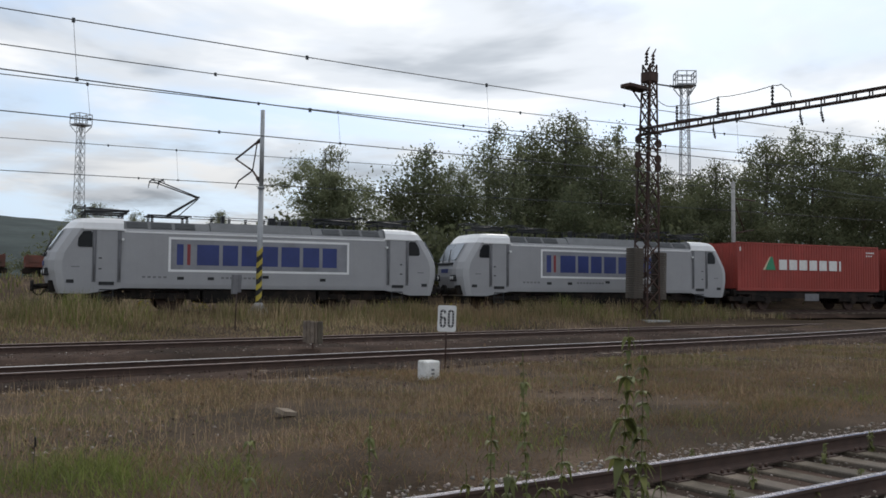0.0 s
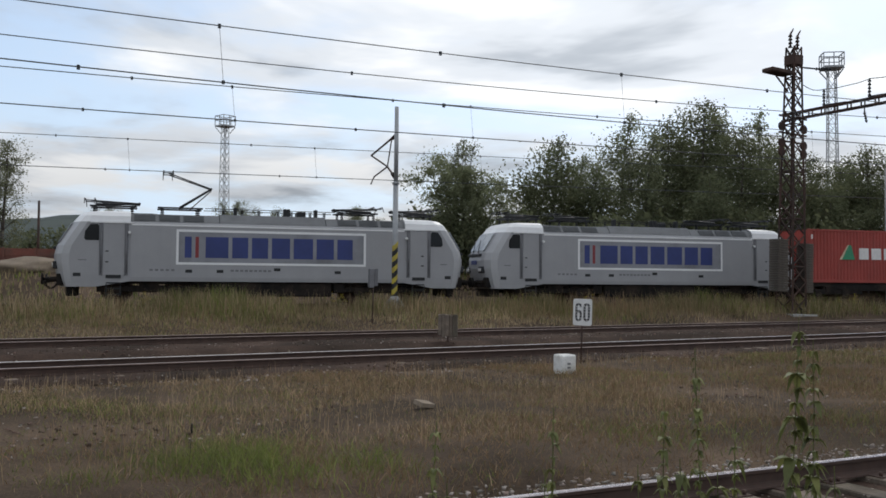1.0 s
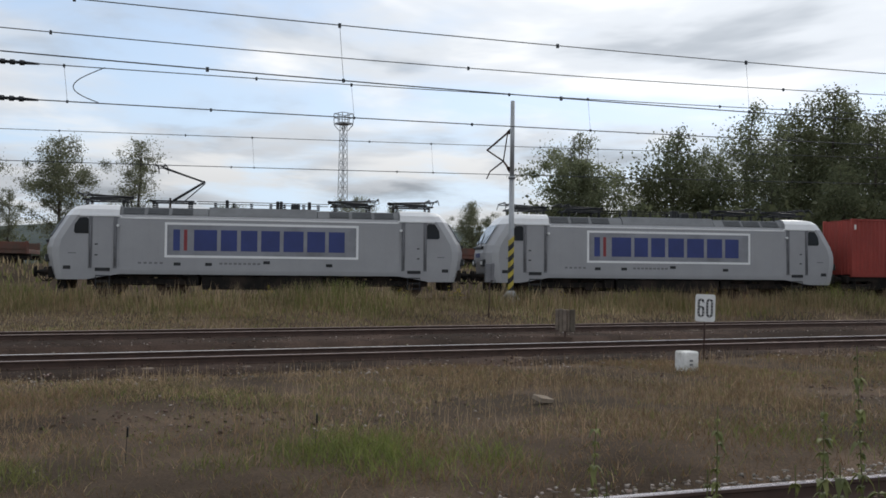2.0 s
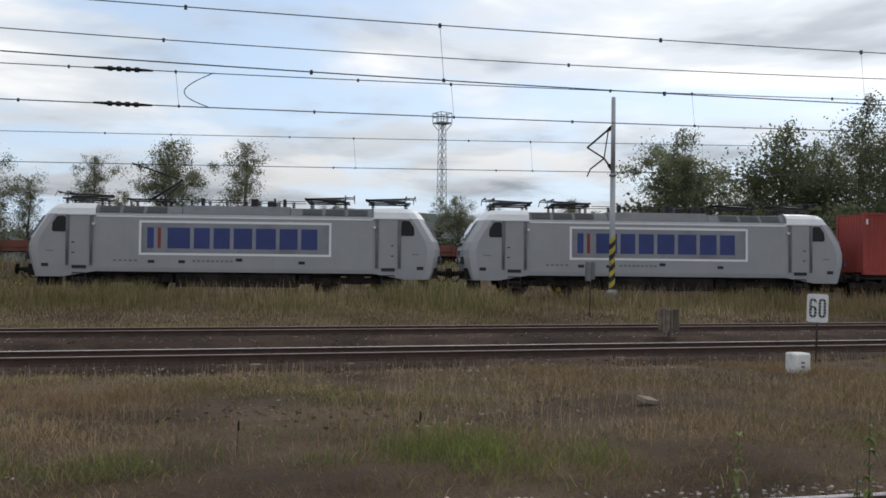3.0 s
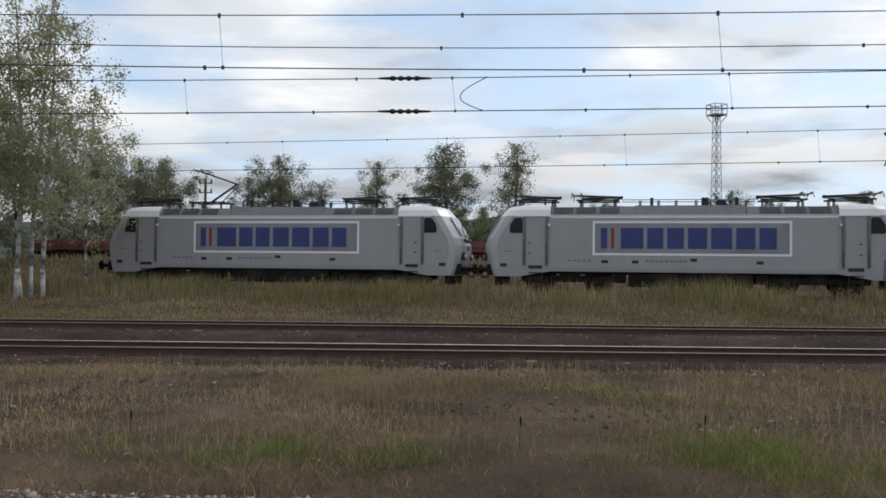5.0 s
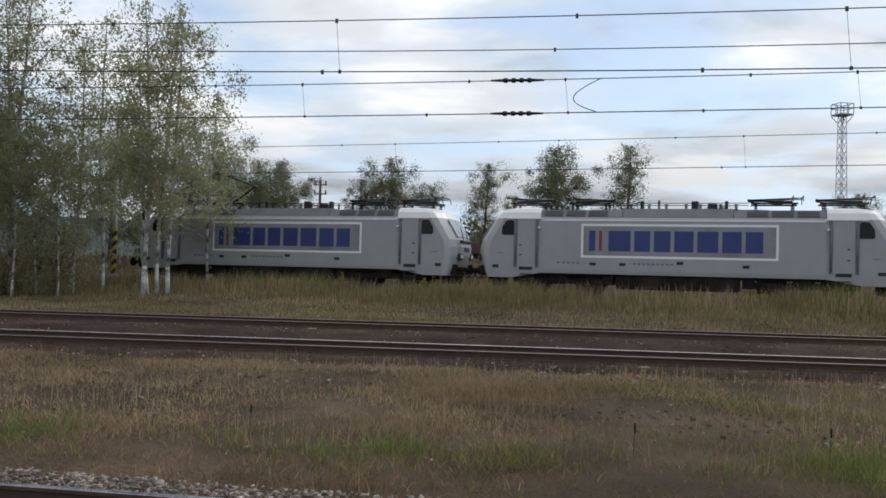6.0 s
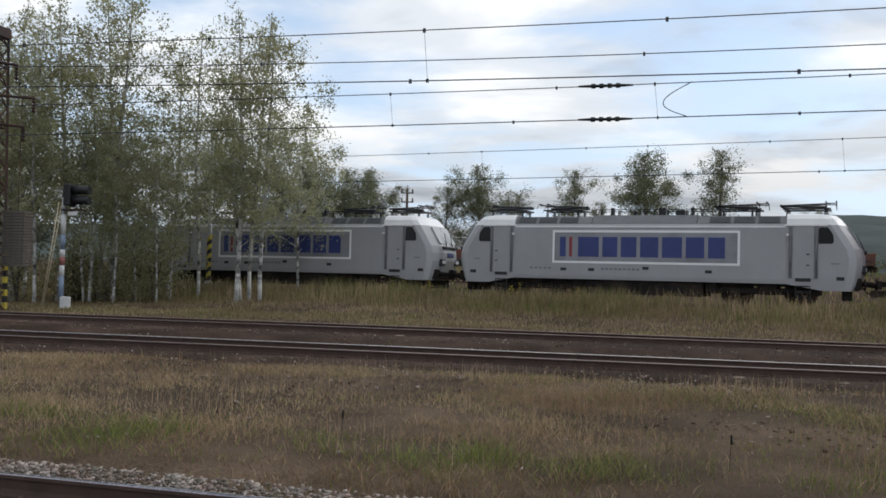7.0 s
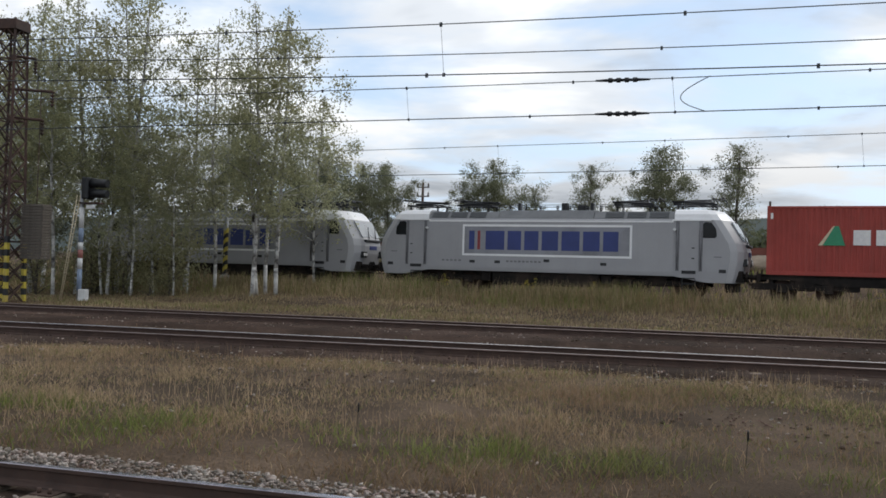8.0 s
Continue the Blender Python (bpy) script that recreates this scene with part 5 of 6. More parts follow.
def tree(name, seed, height, spread, n, r0, low, up, per, size, blob, droop, bark, leaf, label, category="tree", lean=(0, 0), stems=1, bare=0):
    rng = random.Random(seed)
    t = thing(name, Matrix(), label, category)
    bm, seeds = bmesh.new(), []
    for s in range(stems):
        ln = (lean[0] + (rng.uniform(-0.12, 0.12) if stems > 1 else 0), lean[1] + (rng.uniform(-0.12, 0.12) if stems > 1 else 0))
        seeds += limbs(bm, rng, height * (1 - 0.12 * s * rng.uniform(0.5, 1)), spread, n // stems, ln, r0, low, up)
    for k in range(bare):  # dead twigs that stand out of the crown
        x, y = rng.uniform(-0.9, 0.9), rng.uniform(-0.9, 0.9)
        p = Vector((x * 0.3, y * 0.3, height * 0.75))
        q = Vector((x, y, height * rng.uniform(1.05, 1.30)))
        rod(bm, p, q, 0.05, 0.015, 5)
        for j in range(5):
            c = p.lerp(q, 0.5 + j * 0.1)
            rod(bm, c, c + Vector((rng.uniform(-0.8, 0.8), rng.uniform(-0.8, 0.8), rng.uniform(0.3, 0.8))), 0.018, 0.008, 4)
            if j > 1:
                seeds.append((c, c, c + Vector((0.2, 0.1, 0.4)), 0.12))
    part("trunk", bm, bark, t)
    v, f = leaf_cards(leafage(seeds, rng, per, size, blob, droop), size, droop)
    part("crown", mesh_np("crown", v, f, [leaf]), None, t)
    return t


def put(proto, x, y, scale, turn, label="", sink=0.0, group=""):
    ob = copy_thing(proto, Matrix.Translation((x, y, ground_z(x, y) - sink)) @ pose(0, 0, 0, 0, 0, turn) @ Matrix.Diagonal((scale, scale, scale, 1)))
    return tagged(ob, label, group=group)


# prototypes stand at their first place; the rest are copies
def first(proto, x, y, scale, turn, sink=0.0):
    proto.matrix_basis = Matrix.Translation((x, y, ground_z(x, y) - sink)) @ pose(0, 0, 0, 0, 0, turn)
    return proto


WOOD_A = tree("deciduous_tree", 11, 13.0, 2.9, 30, 0.20, 0.12, 0.75, 100, 0.22, 0.58, 0.2, M_BARK, M_LEAFD, "dark green leafy tree in the wood behind the train")
WOOD_B = tree("deciduous_tree", 12, 12.0, 1.9, 34, 0.17, 0.10, 1.1, 115, 0.21, 0.50, 0.2, M_BARK, M_LEAF, "slender green tree in the wood behind the train")
WOOD_C = tree("deciduous_tree", 13, 10.0, 3.4, 26, 0.20, 0.08, 0.6, 105, 0.23, 0.62, 0.3, M_BARK, M_LEAFD, "broad dark green tree in the wood behind the train")
BUSH = tree("bush", 14, 3.4, 2.3, 22, 0.07, 0.03, 0.7, 21, 0.33, 0.45, 0.2, M_BARK, M_LEAFD, "dense dark green bush behind the train", "bush", stems=3)
DEADTOP = tree("deciduous_tree", 21, 7.3, 3.1, 48, 0.18, 0.06, 0.80, 170, 0.165, 0.40, 0.2, M_BARK, M_LEAF, "rounded green tree with bare twigs at its top", bare=5)
FAR_A = tree("deciduous_tree", 31, 11.6, 3.6, 30, 0.2, 0.16, 0.85, 150, 0.165, 0.42, 0.2, M_BARK, M_FARLEAF, "light airy tree standing alone behind the siding")
FAR_B = tree("deciduous_tree", 32, 12.0, 2.4, 26, 0.2, 0.14, 1.2, 150, 0.16, 0.40, 0.2, M_BARK, M_FARLEAF, "slim airy tree standing alone behind the siding")

first(WOOD_A, *polar(46.4, 69), 1, 0)
first(WOOD_B, *polar(41.5, 68), 1, 60)
first(WOOD_C, *polar(37.5, 64), 1, 100, 0.3)
first(DEADTOP, *polar(31.8, 60), 1, 20, 0.2)
rr = random.Random(4)
#       azimuth, range, top elevation
for az, r, el, pr in ((36.0, 66, 6.3, "C"), (38.8, 68, 8.3, "B"), (40.0, 63, 8.0, "C"), (43.0, 66, 9.6, "B"), (44.4, 70, 10.4, "A"), (47.5, 71, 11.2, "B"), (48.6, 66, 9.8, "A"), (49.8, 74, 10.4, "B"),
                      (51.0, 68, 8.6, "C"), (52.6, 72, 7.9, "A"), (54.2, 74, 7.4, "C"), (55.6, 72, 8.3, "A"), (57.0, 76, 8.4, "B"), (58.4, 74, 9.6, "A"), (59.6, 80, 10.2, "B"), (60.8, 76, 9.5, "A"),
                      (62.0, 82, 9.4, "B"), (63.4, 80, 9.0, "A"), (64.8, 84, 9.6, "B"), (66.4, 84, 9.2, "A"), (68.5, 88, 9.2, "C"),
                      (45.5, 80, 9.8, "C"), (54.8, 86, 7.8, "C"), (63.0, 92, 8.6, "C"), (47.0, 62, 7.2, "C"), (53.4, 66, 6.0, "C"), (57.6, 69, 6.4, "C")):
    proto, h = {"A": (WOOD_A, 13.4), "B": (WOOD_B, 12.4), "C": (WOOD_C, 10.6)}[pr]
    x, y = polar(az, r)
    put(proto, x, y, (1.65 + r * math.tan(radians(el)) - ground_z(x, y)) / h, rr.uniform(0, 360), group="wood behind the train")
first(BUSH, *polar(34.4, 61), 1, 0, 0.2)
for k in range(34):
    az = 29 + k * 1.15 + rr.uniform(-0.3, 0.3)
    r = 47.5 / math.cos(radians(az - 12.55)) * rr.uniform(1.0, 1.09) + (6 if az < 35 else 2)
    x, y = polar(az, r)
    put(BUSH, x, y, rr.uniform(0.7, 1.35), rr.uniform(0, 360), group="wood behind the train")
first(FAR_A, *polar(0.96, 90), 1, 0)
first(FAR_B, *polar(5.05, 89), 1, 0)
for az, r, el, pr in ((-3.6, 96, 7.2, "B"), (-9.2, 95, 7.3, "A"), (-7.0, 98, 5.6, "B"), (-11.4, 97, 5.9, "B"), (-1.9, 99, 5.1, "B"), (-15.8, 78, 6.7, "A"), (-17.4, 74, 6.8, "A"), (-19.6, 70, 7.2, "A"), (-22, 72, 7.0, "A"), (18.4, 110, 5.2, "A"), (20.4, 112, 4.8, "B"), (11.0, 130, 4.5, "A"),
                      (3.4, 140, 4.2, "A"), (-26, 66, 8.0, "A"), (-31, 64, 8.5, "A"), (-36, 62, 9.0, "A"), (-41, 60, 9.0, "A"), (25.5, 100, 4.9, "A")):
    proto, h = {"A": (FAR_A, 12.2), "B": (FAR_B, 12.6)}[pr]
    x, y = polar(az, r)
    put(proto, x, y, (1.65 + r * math.tan(radians(el)) - ground_z(x, y)) / h, rr.uniform(0, 360), group="trees beyond the siding")
for k in range(32):
    az = -24 + k * 1.7 + rr.uniform(-0.4, 0.4)
    r = rr.uniform(100, 125)
    x, y = polar(az, r)
    put(BUSH, x, y, rr.uniform(0.8, 1.55), rr.uniform(0, 360), "low green thicket on the far side of the yard", group="far thicket")

# ---- birches between the tracks ----
BIRCH_A = tree("birch_tree", 41, 13.2, 2.6, 40, 0.095, 0.26, 0.55, 64, 0.13, 0.235, 0.7, M_BIRCH, M_BIRCHLEAF, "birch with white bark and airy drooping foliage")
BIRCH_B = tree("birch_tree", 42, 12.8, 2.2, 36, 0.075, 0.28, 0.65, 62, 0.125, 0.235, 0.7, M_BIRCH, M_BIRCHLEAF, "slender birch with a white trunk", lean=(0.09, 0.03))
BIRCH_C = tree("birch_tree", 43, 11.0, 2.4, 34, 0.07, 0.24, 0.5, 62, 0.125, 0.235, 0.8, M_BIRCH, M_BIRCHLEAF, "young birch with a leaning white trunk", lean=(-0.11, 0.02))
SHRUB = tree("shrub", 44, 2.6, 1.4, 20, 0.05, 0.05, 0.8, 46, 0.14, 0.62, 0.3, M_BARK, M_SHRUBLEAF, "olive green shrub under the birches", "bush", stems=3)
first(BIRCH_A, *polar(-22.66, 43.6), 1, 30)
first(BIRCH_C, *polar(-23.79, 43.9), 1, 0)
first(BIRCH_B, *polar(-32.4, 46.5), 1, 0)
first(SHRUB, *polar(-36.2, 47.6), 1, 0)
for az, r, el, pr in ((-23.8, 44.4, 14.4, "B"), (-24.6, 43.6, 13.6, "A"), (-20.9, 48.5, 9.4, "C"), (-26.8, 46.5, 13.0, "B"), (-28.6, 47.5, 11.6, "C"), (-31.6, 47.0, 14.2, "A"), (-32.4, 48.0, 14.8, "B"), (-34.6, 47.5, 13.2, "A"),
                      (-35.8, 46.5, 12.6, "B"), (-37.0, 48.5, 12.6, "A"), (-38.4, 46.5, 12.0, "C"), (-40.0, 49.0, 12.4, "A"), (-41.6, 46.5, 12.2, "B"), (-43.6, 48.0, 12.0, "A"), (-46, 47, 12.0, "B"), (-36.4, 52.0, 11.6, "C"), (-39.4, 53.0, 11.4, "A"), (-31.6, 45.6, 6.4, "A"), (-30.3, 46.2, 7.2, "C"), (-29.2, 45.2, 5.2, "A"), (-33.2, 46.8, 7.4, "C"), (-28.4, 46.0, 6.0, "B")):
    proto, h = {"A": (BIRCH_A, 11.3), "B": (BIRCH_B, 11.5), "C": (BIRCH_C, 9.9)}[pr]
    x, y = polar(az + 0.5, r)
    put(proto, x, y, (1.65 + r * math.tan(radians(el)) - ground_z(x, y)) / h, rr.uniform(0, 360), group="birch grove")
for az, r, k in ((-31.5, 46.6, 0.7), (-28.9, 45.4, 0.55), (-33.6, 47.2, 0.8), (-30.0, 45.0, 0.5)):
    put(SHRUB, *polar(az, r), k, az * 40, group="undergrowth of the grove")
for k in range(10):
    az, r = rr.uniform(-45, -28.6), rr.uniform(45.5, 49.5)
    put(SHRUB, *polar(az, r), rr.uniform(0.6, 1.3), rr.uniform(0, 360), group="undergrowth of the grove")


# ---- grass ----
def ground_np(x, y):
    return np.array([ground_z(a, b) for a, b in zip(x, y)])


def patchy(x, y, s, seed):
    return np.array([noise.noise((a * s, b * s, seed)) for a, b in zip(x, y)])


def blades(name, x, y, h, w, mats, pick, label, lean=0.35):
    """Bent tapering blades: a quad below and a triangle at the tip, three triangles each."""
    n = len(x)
    a = RNG.uniform(0, 2 * np.pi, n)
    b = RNG.uniform(0, 2 * np.pi, n)
    z = ground_np(x, y) - 0.02
    base = np.stack([x, y, z], 1)
    side = np.stack([np.cos(a), np.sin(a), np.zeros(n)], 1) * (w * 0.5)[:, None]
    k = (h * RNG.uniform(0.1, 1.0, n) * lean)[:, None]
    bend = np.stack([np.cos(b), np.sin(b), np.zeros(n)], 1)
    mid = base + bend * k * 0.35 + np.stack([0 * h, 0 * h, h * 0.58], 1)
    tip = base + bend * k + np.stack([0 * h, 0 * h, h * 0.97], 1)
    v = np.stack([base - side, base + side, mid + side * 0.7, mid - side * 0.7, tip], 1).reshape(-1, 3)
    i = np.arange(n)[:, None] * 5
    f = np.concatenate([i + [0, 1, 2], i + [0, 2, 3], i + [3, 2, 4]], 1).reshape(-1, 3)
    me = mesh_np(name, v, f, mats, np.repeat(pick, 3))
    return tagged(new(name, me), label, "grass", kind="stuff")


def scatter(n, x0, x1, y0, y1, wedge=True):
    x, y = RNG.uniform(x0, x1, n), RNG.uniform(y0, y1, n)
    if wedge:
        az = np.degrees(np.arctan2(x, y))
        keep = (az > -43) & (az < 69)
        x, y = x[keep], y[keep]
    return x, y


def u_of(x, y):
    return -x * math.sin(TH) + y * math.cos(TH)


# dry turf between the near and the middle track
x, y = scatter(380000, -15, 34, 7.0, 18.3)
k = y - 5.8 + 0.07 * x > 1.6
x, y = x[k], y[k]
p = patchy(x, y, 0.45, 1) + 0.5 * patchy(x, y, 1.7, 2)
edge = np.clip((18.3 - y) / 1.3, 0, 1) * np.clip((y - 7.2) / 1.2, 0.45, 1)
keep = RNG.uniform(0, 1, len(x)) < np.clip(0.68 + 1.0 * p, 0.14, 1) * edge
x, y, p = x[keep], y[keep], p[keep]
k = RNG.uniform(0, 1, len(x)) > np.clip(1.6 * patchy(x, y, 0.3, 47), 0, 0.7) * (y > 10.5)
x, y, p = x[k], y[k], p[k]
green = np.exp(-((y - 9.3 + 0.05 * x) / 0.9) ** 2) * np.clip(patchy(x, y, 0.8, 5) * 2.6 + 0.40, 0, 1) * np.where(x < 7, 1, 0.55)
meadow = np.clip(patchy(x, y, 0.16, 61) * 1.4 + 0.1, 0, 0.55)
pick = (RNG.uniform(0, 1, len(x)) < 0.10 + 0.85 * green + 0.5 * meadow).astype(int)
blades("dry_turf", x, y, RNG.uniform(0.03, 0.13, len(x)) * (1 + 0.7 * p) * (1 + 0.8 * green), RNG.uniform(0.004, 0.010, len(x)) * (1 + y * 0.025), [M_STRAW, M_GRASS, M_PALE], np.where((pick == 0) & (RNG.uniform(0, 1, len(x)) < np.clip(1.0 - (x + 6) * 0.045, 0.15, 0.95) * np.clip((y - 8.2) / 2.0, 0.1, 1)), 2, pick), "short dry brown grass with green patches between the tracks", 1.5)
# seed stalks
x, y = scatter(17000, -14, 32, 9.0, 18.0)
k = RNG.uniform(0, 1, len(x)) < np.clip(0.4 + patchy(x, y, 0.5, 8), 0, 1)
x, y = x[k], y[k]
blades("seed_stalks", x, y, RNG.uniform(0.14, 0.40, len(x)), RNG.uniform(0.005, 0.009, len(x)), [M_PALE], np.zeros(len(x), int), "thin dry seed stalks above the turf", 0.35)
# tufts in the ballast
x, y = scatter(16000, -26, 50, 17.6, 30.0)
k = (RNG.uniform(0, 1, len(x)) < np.clip(patchy(x, y, 0.6, 11) * 1.6 - 0.1, 0, 1)) & (np.abs(np.abs(y - 19.9 + 0.007 * x) - 0.75) > 0.16) & (np.abs(np.abs(y - 27.75 + 0.0035 * x) - 0.75) > 0.16)
x, y = x[k], y[k]
blades("ballast_tufts", x, y, RNG.uniform(0.05, 0.16, len(x)), RNG.uniform(0.012, 0.02, len(x)), [M_STRAW, M_GRASS], (RNG.uniform(0, 1, len(x)) < 0.25).astype(int), "sparse dry tufts in the ballast", 0.8)
# tall grass before the train
x, y = scatter(330000, -40, 66, 29.3, 46)
u = u_of(x, y)
p = patchy(x, y, 0.22, 21) + 0.5 * patchy(x, y, 0.9, 22)
dens = np.clip((y - 29.2) / 0.9, 0.0, 1) * np.where(u < 40.6, 1.0, 0.0)
keep = RNG.uniform(0, 1, len(x)) < dens * np.clip(0.75 + 0.5 * p, 0.15, 1)
x, y, u, p = x[keep], y[keep], u[keep], p[keep]
grow = 0.20 + 0.90 * np.clip((u - 33.5) / 4.5, 0, 1) ** 1.5 * np.clip(1 - (u - 39.6) / 1.0, 0.3, 1)
h = RNG.uniform(0.25, 0.80, len(x)) * grow * (1 + 0.75 * p)
pick = np.where(RNG.uniform(0, 1, len(x)) < np.clip(0.10 + 0.5 * p + 0.20 * (u > 35.5), 0, 0.75), 1, np.where(RNG.uniform(0, 1, len(x)) < 0.30, 2, 0))
blades("tall_grass", x, y, h, RNG.uniform(0.014, 0.030, len(x)), [M_TALL, M_GRASS, M_STRAW], np.clip(pick, 0, 2), "tall yellow-green grass along the train's track", 0.5)
# tall feathery stalks close to the track
x, y = scatter(40000, -36, 62, 31, 46)
u = u_of(x, y)
k = (u > 36.2) & (u < 40.2) & (RNG.uniform(0, 1, len(x)) < np.clip(0.45 + 1.1 * patchy(x, y, 0.3, 31), 0.02, 1))
x, y = x[k], y[k]
blades("feathery_stalks", x, y, RNG.uniform(0.5, 1.12, len(x)), RNG.uniform(0.014, 0.03, len(x)), [M_PALE, M_TALL], (RNG.uniform(0, 1, len(x)) < 0.45).astype(int), "tall feathery wheat-coloured stalks beside the track", 0.4)
# grass beyond the train
x, y = scatter(26000, -50, 80, 44, 62)
k = (u_of(x, y) > 44.5) & (u_of(x, y) < 55)
x, y = x[k], y[k]
blades("far_grass", x, y, RNG.uniform(0.2, 0.5, len(x)), RNG.uniform(0.05, 0.09, len(x)), [M_TALL, M_GRASS], (RNG.uniform(0, 1, len(x)) < 0.4).astype(int), "rough grass on the bank behind the train", 0.5)


# ---- flowering goldenrod ----
def goldenrod(seed):
    rng = random.Random(seed)
    t = thing("goldenrod", Matrix(), "yellow-flowered goldenrod clump in tall grass", "plant")
    bm = bmesh.new()
    heads, lv = [], []
    for s in range(7):
        x, y, h = rng.uniform(-0.35, 0.35), rng.uniform(-0.3, 0.3), rng.uniform(0.7, 1.15)
        rod(bm, (x * 0.5, y * 0.5, 0), (x, y, h), 0.012, 0.006, 4)
        for k in range(14):
            heads.append((x + rng.gauss(0, 0.07), y + rng.gauss(0, 0.07), h + rng.uniform(-0.22, 0.06)))
        for k in range(12):
            lv.append((x * 0.8 + rng.gauss(0, 0.06), y * 0.8 + rng.gauss(0, 0.06), h * rng.uniform(0.2, 0.85)))
    part("stem", bm, M_GRASS, t)
    v, f = leaf_cards(np.array(heads), 0.085)
    tagged(part("flower_head", mesh_np("flower_head", v, f, [M_FLOWER]), None, t), kind="stuff")
    v, f = leaf_cards(np.array(lv), 0.13, 0, 0.3)
    tagged(part("foliage", mesh_np("foliage", v, f, [M_GRASS]), None, t), kind="stuff")
    return t


GOLD = goldenrod(3)
spots = [(15.0, 39.2), (22.5, 37.5), (11.2, 40.0), (6.5, 40.4), (7.2, 40.0), (3.0, 40.9), (29.5, 35.6), (31.5, 35.5), (44.0, 32.2), (45.0, 32.0), (-2.5, 42.0), (0.2, 41.6), (-9.5, 43.0), (13.2, 39.0), (9.0, 39.6), (-5.2, 42.0), (25.8, 36.4), (17.2, 38.3), (36.0, 33.6)]
GOLD.matrix_basis = pose(*spots[0], ground_z(*spots[0]) - 0.15)
for k, (x, y) in enumerate(spots[1:]):
    s = rr.uniform(0.55, 0.9)
    copy_thing(GOLD, Matrix.Translation((x, y, ground_z(x, y))) @ pose(0, 0, 0, 0, 0, rr.uniform(0, 360)) @ Matrix.Diagonal((s, s, s, 1)))


# ---- tall weeds close to the camera ----
def nettle(seed, h, size):
    rng = random.Random(seed)
    t = thing("nettle", Matrix(), "tall green nettle with drooping toothed leaves", "weed", "weeds close by")
    bm = bmesh.new()
    path = [Vector((0, 0, -0.05))]
    for k in range(12):
        path.append(path[-1] + Vector((rng.uniform(-0.008, 0.008), rng.uniform(-0.008, 0.008), h / 12)))
    rings = []
    for k, p in enumerate(path):
        r = (0.0012 + size * 0.018) * (1 - k / 15) + 0.0003
        rings.append([bm.verts.new(p + Vector((r * math.cos(i), r * math.sin(i), 0))) for i in (0, 1.05, 2.09, 3.14, 4.19, 5.24)])
    for a, b in zip(rings, rings[1:]):
        for i in range(6):
            bm.faces.new((a[i], a[(i + 1) % 6], b[(i + 1) % 6], b[i])).smooth = True
    part("stem", bm, M_WEED, t)
    verts, faces = [], []
    n = max(9, int(h / (size * 0.36)))
    for k in range(n):
        f = k / n
        if f < 0.1:
            continue
        whorl = 0.55 + 0.55 * (0.5 + 0.5 * math.cos(k * 2.1 + seed)) ** 2  # leaves stand in whorls with bare stem between
        i = min(11, int(f * 12))
        c = path[i].lerp(path[i + 1], f * 12 - i)
        for s in range(9):
            a = rng.uniform(0, 6.28)
            L = size * 0.60 * (1.2 - 0.75 * f ** 6) * rng.uniform(0.45, 1.2) * whorl
            d, sd = Vector((math.cos(a), math.sin(a), 0)), Vector((-math.sin(a), math.cos(a), 0))
            dr = rng.uniform(0.2, 1.7)
            b0 = len(verts)
            for q, wd in ((0.0, 0.05), (0.3, 0.52), (0.6, 0.42), (1.0, 0.0)):
                p = c + d * L * q * 0.85 + Vector((0, 0, L * (0.20 * q - dr * q * q)))
                verts += [p - sd * L * wd * 0.5 + Vector((0, 0, L * wd * 0.2)), p, p + sd * L * wd * 0.5 + Vector((0, 0, L * wd * 0.2))]
            for q in range(3):
                for e in range(2):
                    o = b0 + q * 3 + e
                    faces.append((o, o + 1, o + 4, o + 3))
    part("leaves", mesh_np("leaves", np.array([tuple(v) for v in verts]), np.array(faces), [M_WEED]), None, t)
    return t


#       azimuth, range, tip height, leaf size
for k, (az, r, h, sz) in enumerate(((50.1, 2.0, 1.605, 0.052), (51.2, 2.05, 1.56, 0.046), (50.8, 2.05, 1.30, 0.08), (49.8, 2.02, 1.27, 0.08), (43.9, 1.44, 1.575, 0.028), (42.2, 1.39, 1.50, 0.034), (46.0, 1.58, 1.45, 0.04), (35.1, 1.04, 1.535, 0.024), (27.3, 1.0, 1.52, 0.023), (41.6, 1.45, 1.40, 0.045), (43.4, 1.5, 1.40, 0.045), (51.6, 2.2, 1.27, 0.07), (45.2, 1.6, 1.36, 0.05), (34.4, 1.06, 1.46, 0.03), (26.4, 1.02, 1.45, 0.028))):
    x, y = 0.24 + r * math.sin(radians(az)), 0.30 + r * math.cos(radians(az))
    z = ground_z(x, y)
    nettle(50 + k, h - z + 0.03, sz * 1.55).matrix_basis = pose(x, y, z, rr.uniform(-0.5, 0.5), rr.uniform(-0.5, 0.5), rr.uniform(0, 360))


for k, (x, y, h) in enumerate(((8.2, 5.35, 0.34), (7.3, 5.0, 0.3), (9.8, 5.5, 0.36), (11.0, 5.6, 0.4), (9.0, 4.7, 0.3), (12.0, 5.2, 0.32), (6.7, 6.6, 0.28), (8.9, 6.55, 0.25), (10.4, 4.9, 0.3), (7.8, 4.5, 0.26))):
    tagged(nettle(80 + k, h, 0.10), "low green weed growing in the near track").matrix_basis = pose(x, y, -0.24, 0, 0, k * 40)


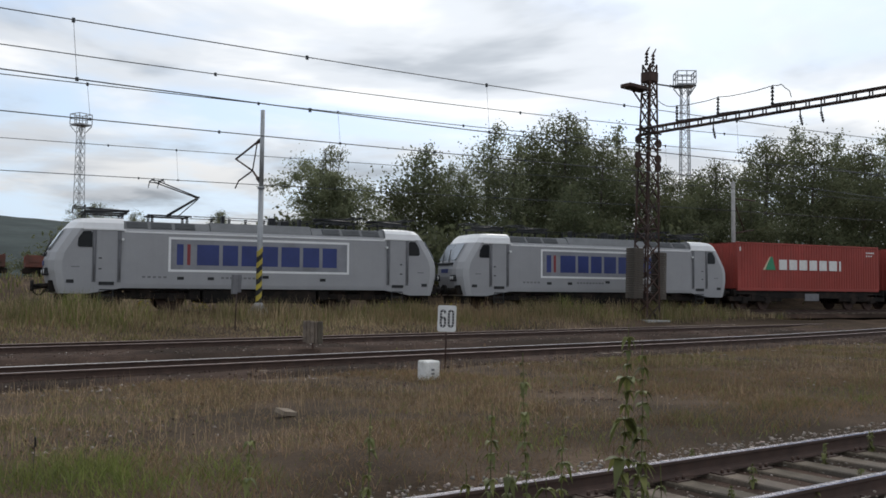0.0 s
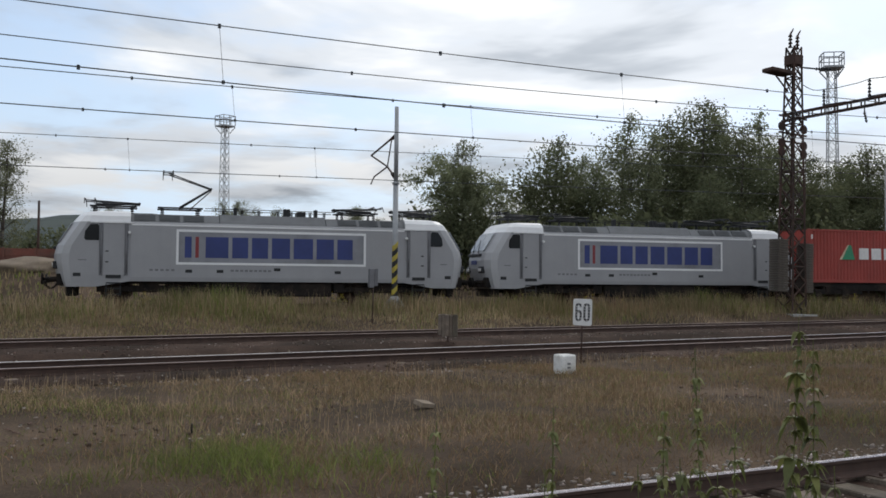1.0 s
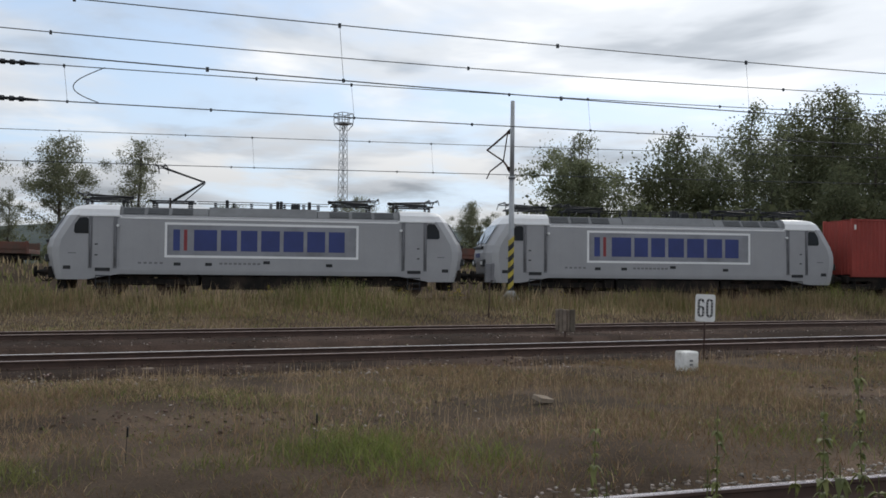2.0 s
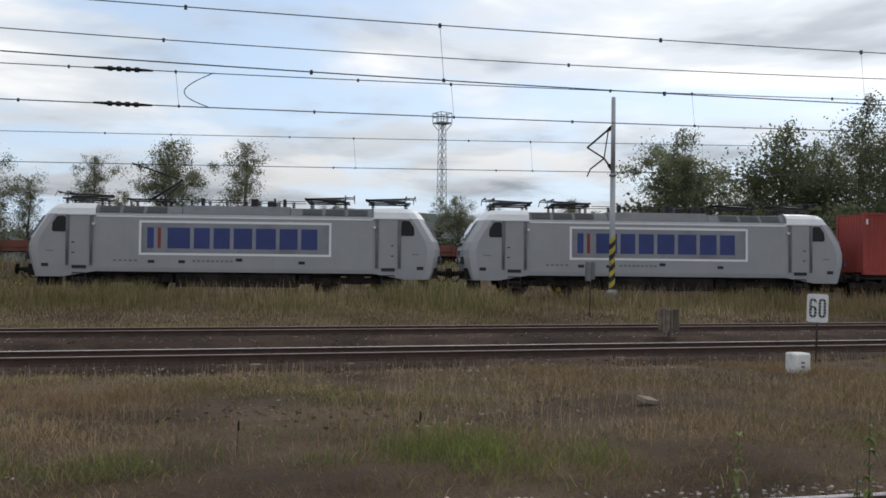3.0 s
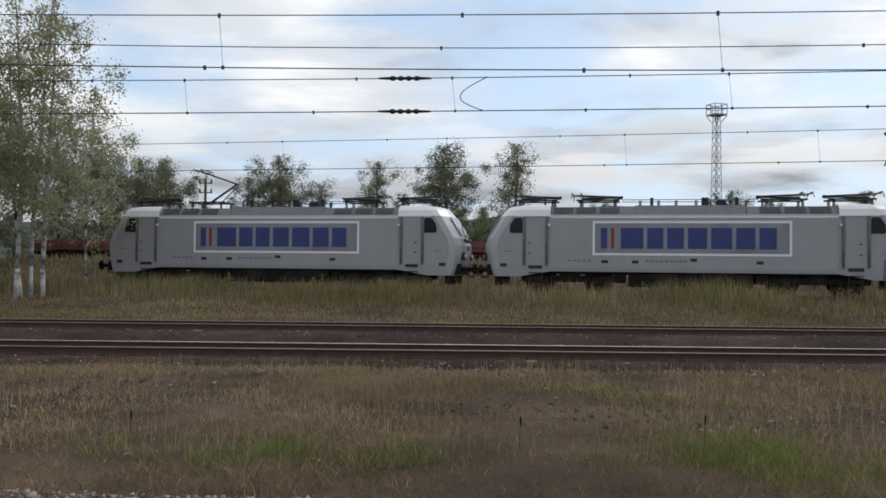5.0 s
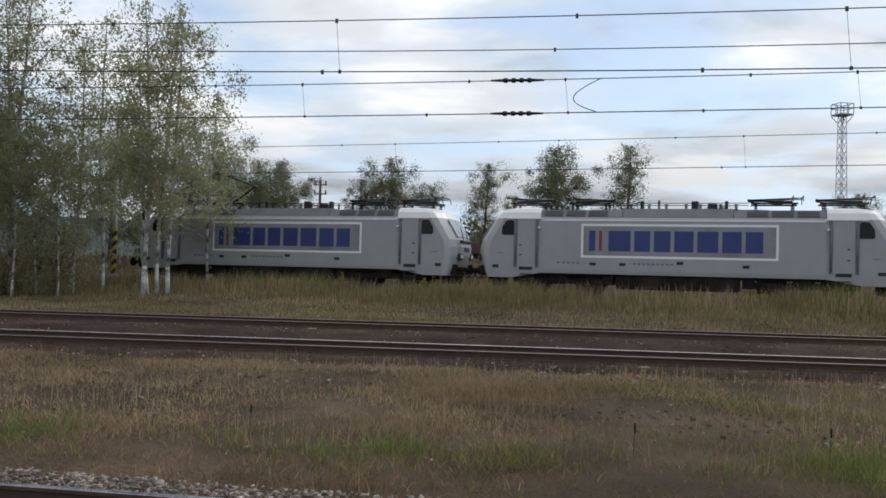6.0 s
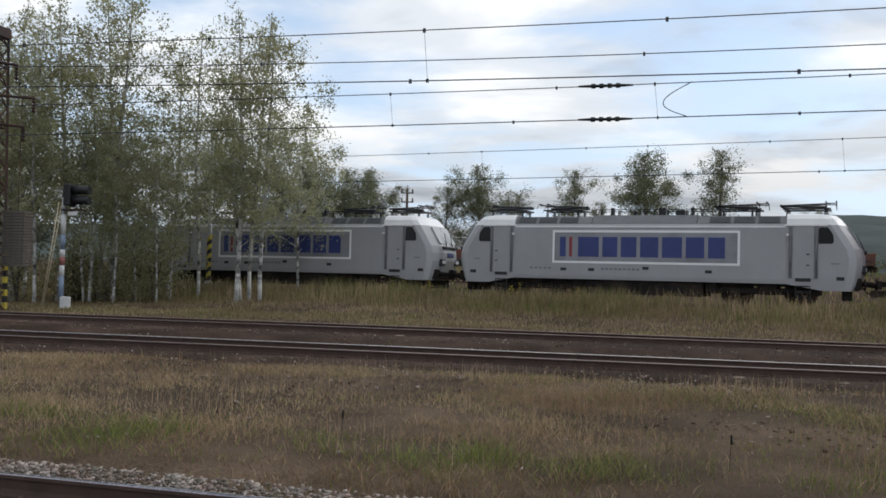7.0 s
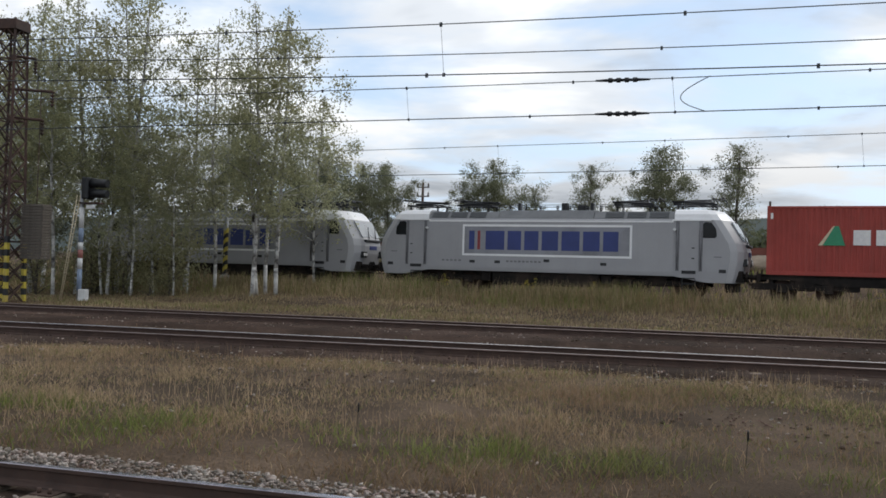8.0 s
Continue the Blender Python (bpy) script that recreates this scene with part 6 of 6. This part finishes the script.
# ---- loose stones ----
def stones(name, x, y, z, r, label, mat=None):
    n = len(x)
    base = np.array([(1, 0, -0.3), (-0.45, 0.85, -0.35), (-0.5, -0.8, -0.3), (0.45, 0.5, 0.75), (-0.75, 0.1, 0.6), (0.35, -0.6, 0.7)])
    tri = np.array([(0, 1, 3), (1, 4, 3), (1, 2, 4), (2, 5, 4), (2, 0, 5), (0, 3, 5), (3, 4, 5), (0, 2, 1)])
    a = RNG.uniform(0, 2 * np.pi, n)
    c, s = np.cos(a), np.sin(a)
    sc = RNG.uniform(0.45, 1.35, (n, 1, 3)) * r[:, None, None] * np.array((1, 0.85, 0.62))
    b = (base[None] + RNG.normal(0, 0.24, (n, 6, 3))) * sc
    v = np.stack([b[..., 0] * c[:, None] - b[..., 1] * s[:, None], b[..., 0] * s[:, None] + b[..., 1] * c[:, None], b[..., 2]], 2) + np.stack([x, y, z], 1)[:, None]
    f = (tri[None] + (np.arange(n) * 6)[:, None, None]).reshape(-1, 3)
    return tagged(new(name, mesh_np(name, v.reshape(-1, 3), f, [mat or M_STONE])), label, "stones", kind="stuff")


def near_track_z(d):
    d = np.abs(d)
    return np.where(d < 0.95, -0.235, np.where(d < 1.45, -0.125, -0.125 - (d - 1.45) * 0.22))


n = 62000
s, d = RNG.uniform(-17, 16, n), RNG.uniform(-2.0, 2.25, n)
k = (np.abs(np.abs(d) - 0.7535) > 0.11) & ((np.abs(d) > 0.95) | (RNG.uniform(0, 1, n) < 0.5))
s, d = s[k], d[k]
t = radians(NEAR_TURN)
x, y = s * math.cos(t) - d * math.sin(t), 5.8 + s * math.sin(t) + d * math.cos(t)
k = ~((x > 3) & (RNG.uniform(0, 1, len(x)) < np.where(np.abs(d) < 0.75, 0.35, 0.72))) & (d < 1.62 + np.clip((-x - 1) * 0.12, 0, 0.5) + RNG.uniform(-0.15, 0.10, len(x)))
x, y, d = x[k], y[k], d[k]
stones("near_ballast", x, y, near_track_z(d) + RNG.uniform(-0.05, 0.05, len(x)), RNG.uniform(0.012, 0.038, len(x)) * np.where(np.abs(d) < 0.9, 0.7, 1.0), "pale angular ballast stones along the near track")
x, y = scatter(5200, -20, 44, 16.9, 30)
k = RNG.uniform(0, 1, len(x)) < np.where(y < 18.4, 0.9, 0.5)
x, y = x[k], y[k]
dm = np.minimum(np.abs(y - 19.9 + 0.007 * x), np.abs(y - 27.75 + 0.0035 * x))
stones("yard_ballast", x, y, np.where(dm < 3.1, -0.165 + np.where(y > 24, 0.06, 0.04), np.where(dm < 3.5, -0.2 - (dm - 3.1) * 0.5, ground_np(x, y) + 0.01)), RNG.uniform(0.012, 0.034, len(x)), "scattered ballast stones along the yard tracks")
x, y = scatter(5200, -14, 32, 9, 17.5)
k = RNG.uniform(0, 1, len(x)) < np.clip(0.10 + 1.3 * patchy(x, y, 0.3, 47), 0.06, 0.9)
x, y = x[k], y[k]
stones("turf_stones", x, y, ground_np(x, y) + 0.025, RNG.uniform(0.008, 0.032, len(x)), "pale stones scattered in the dry turf")
x, y = scatter(9000, -14, 32, 10.5, 17.8)
k = RNG.uniform(0, 1, len(x)) < np.clip(0.05 + 1.6 * patchy(x, y, 0.3, 47), 0.0, 0.9)
x, y = x[k], y[k]
stones("turf_gravel", x, y, ground_np(x, y) + 0.02, RNG.uniform(0.012, 0.040, len(x)), "brown gravel showing through the turf", M_DARKSTONE)
x, y = scatter(2600, -16, 34, 16.3, 18.5)
k = RNG.uniform(0, 1, len(x)) < np.clip(0.35 + patchy(x, y, 0.5, 44), 0.05, 0.9)
x, y = x[k], y[k]
stones("verge_stones", x, y, ground_np(x, y) + 0.035, RNG.uniform(0.008, 0.045, len(x)), "pale stones strewn along the verge of the track")
x, y = scatter(14000, -20, 44, 17.0, 30.6)
dm = np.minimum(np.abs(y - 19.9 + 0.007 * x), np.abs(y - 27.75 + 0.0035 * x))
k = (dm < 3.3) & (np.abs(dm - 0.7535) > 0.12) & (RNG.uniform(0, 1, len(x)) < np.clip(0.55 + patchy(x, y, 0.7, 41), 0.1, 1))
x, y, dm = x[k], y[k], dm[k]
stones("bed_stones", x, y, np.where(dm < 3.05, -0.165, -0.22) + np.where(y > 24, 0.06, 0.04) + RNG.uniform(-0.02, 0.012, len(x)), RNG.uniform(0.018, 0.05, len(x)), "dirty brown stones of the ballast beds", M_DARKSTONE)


motions()
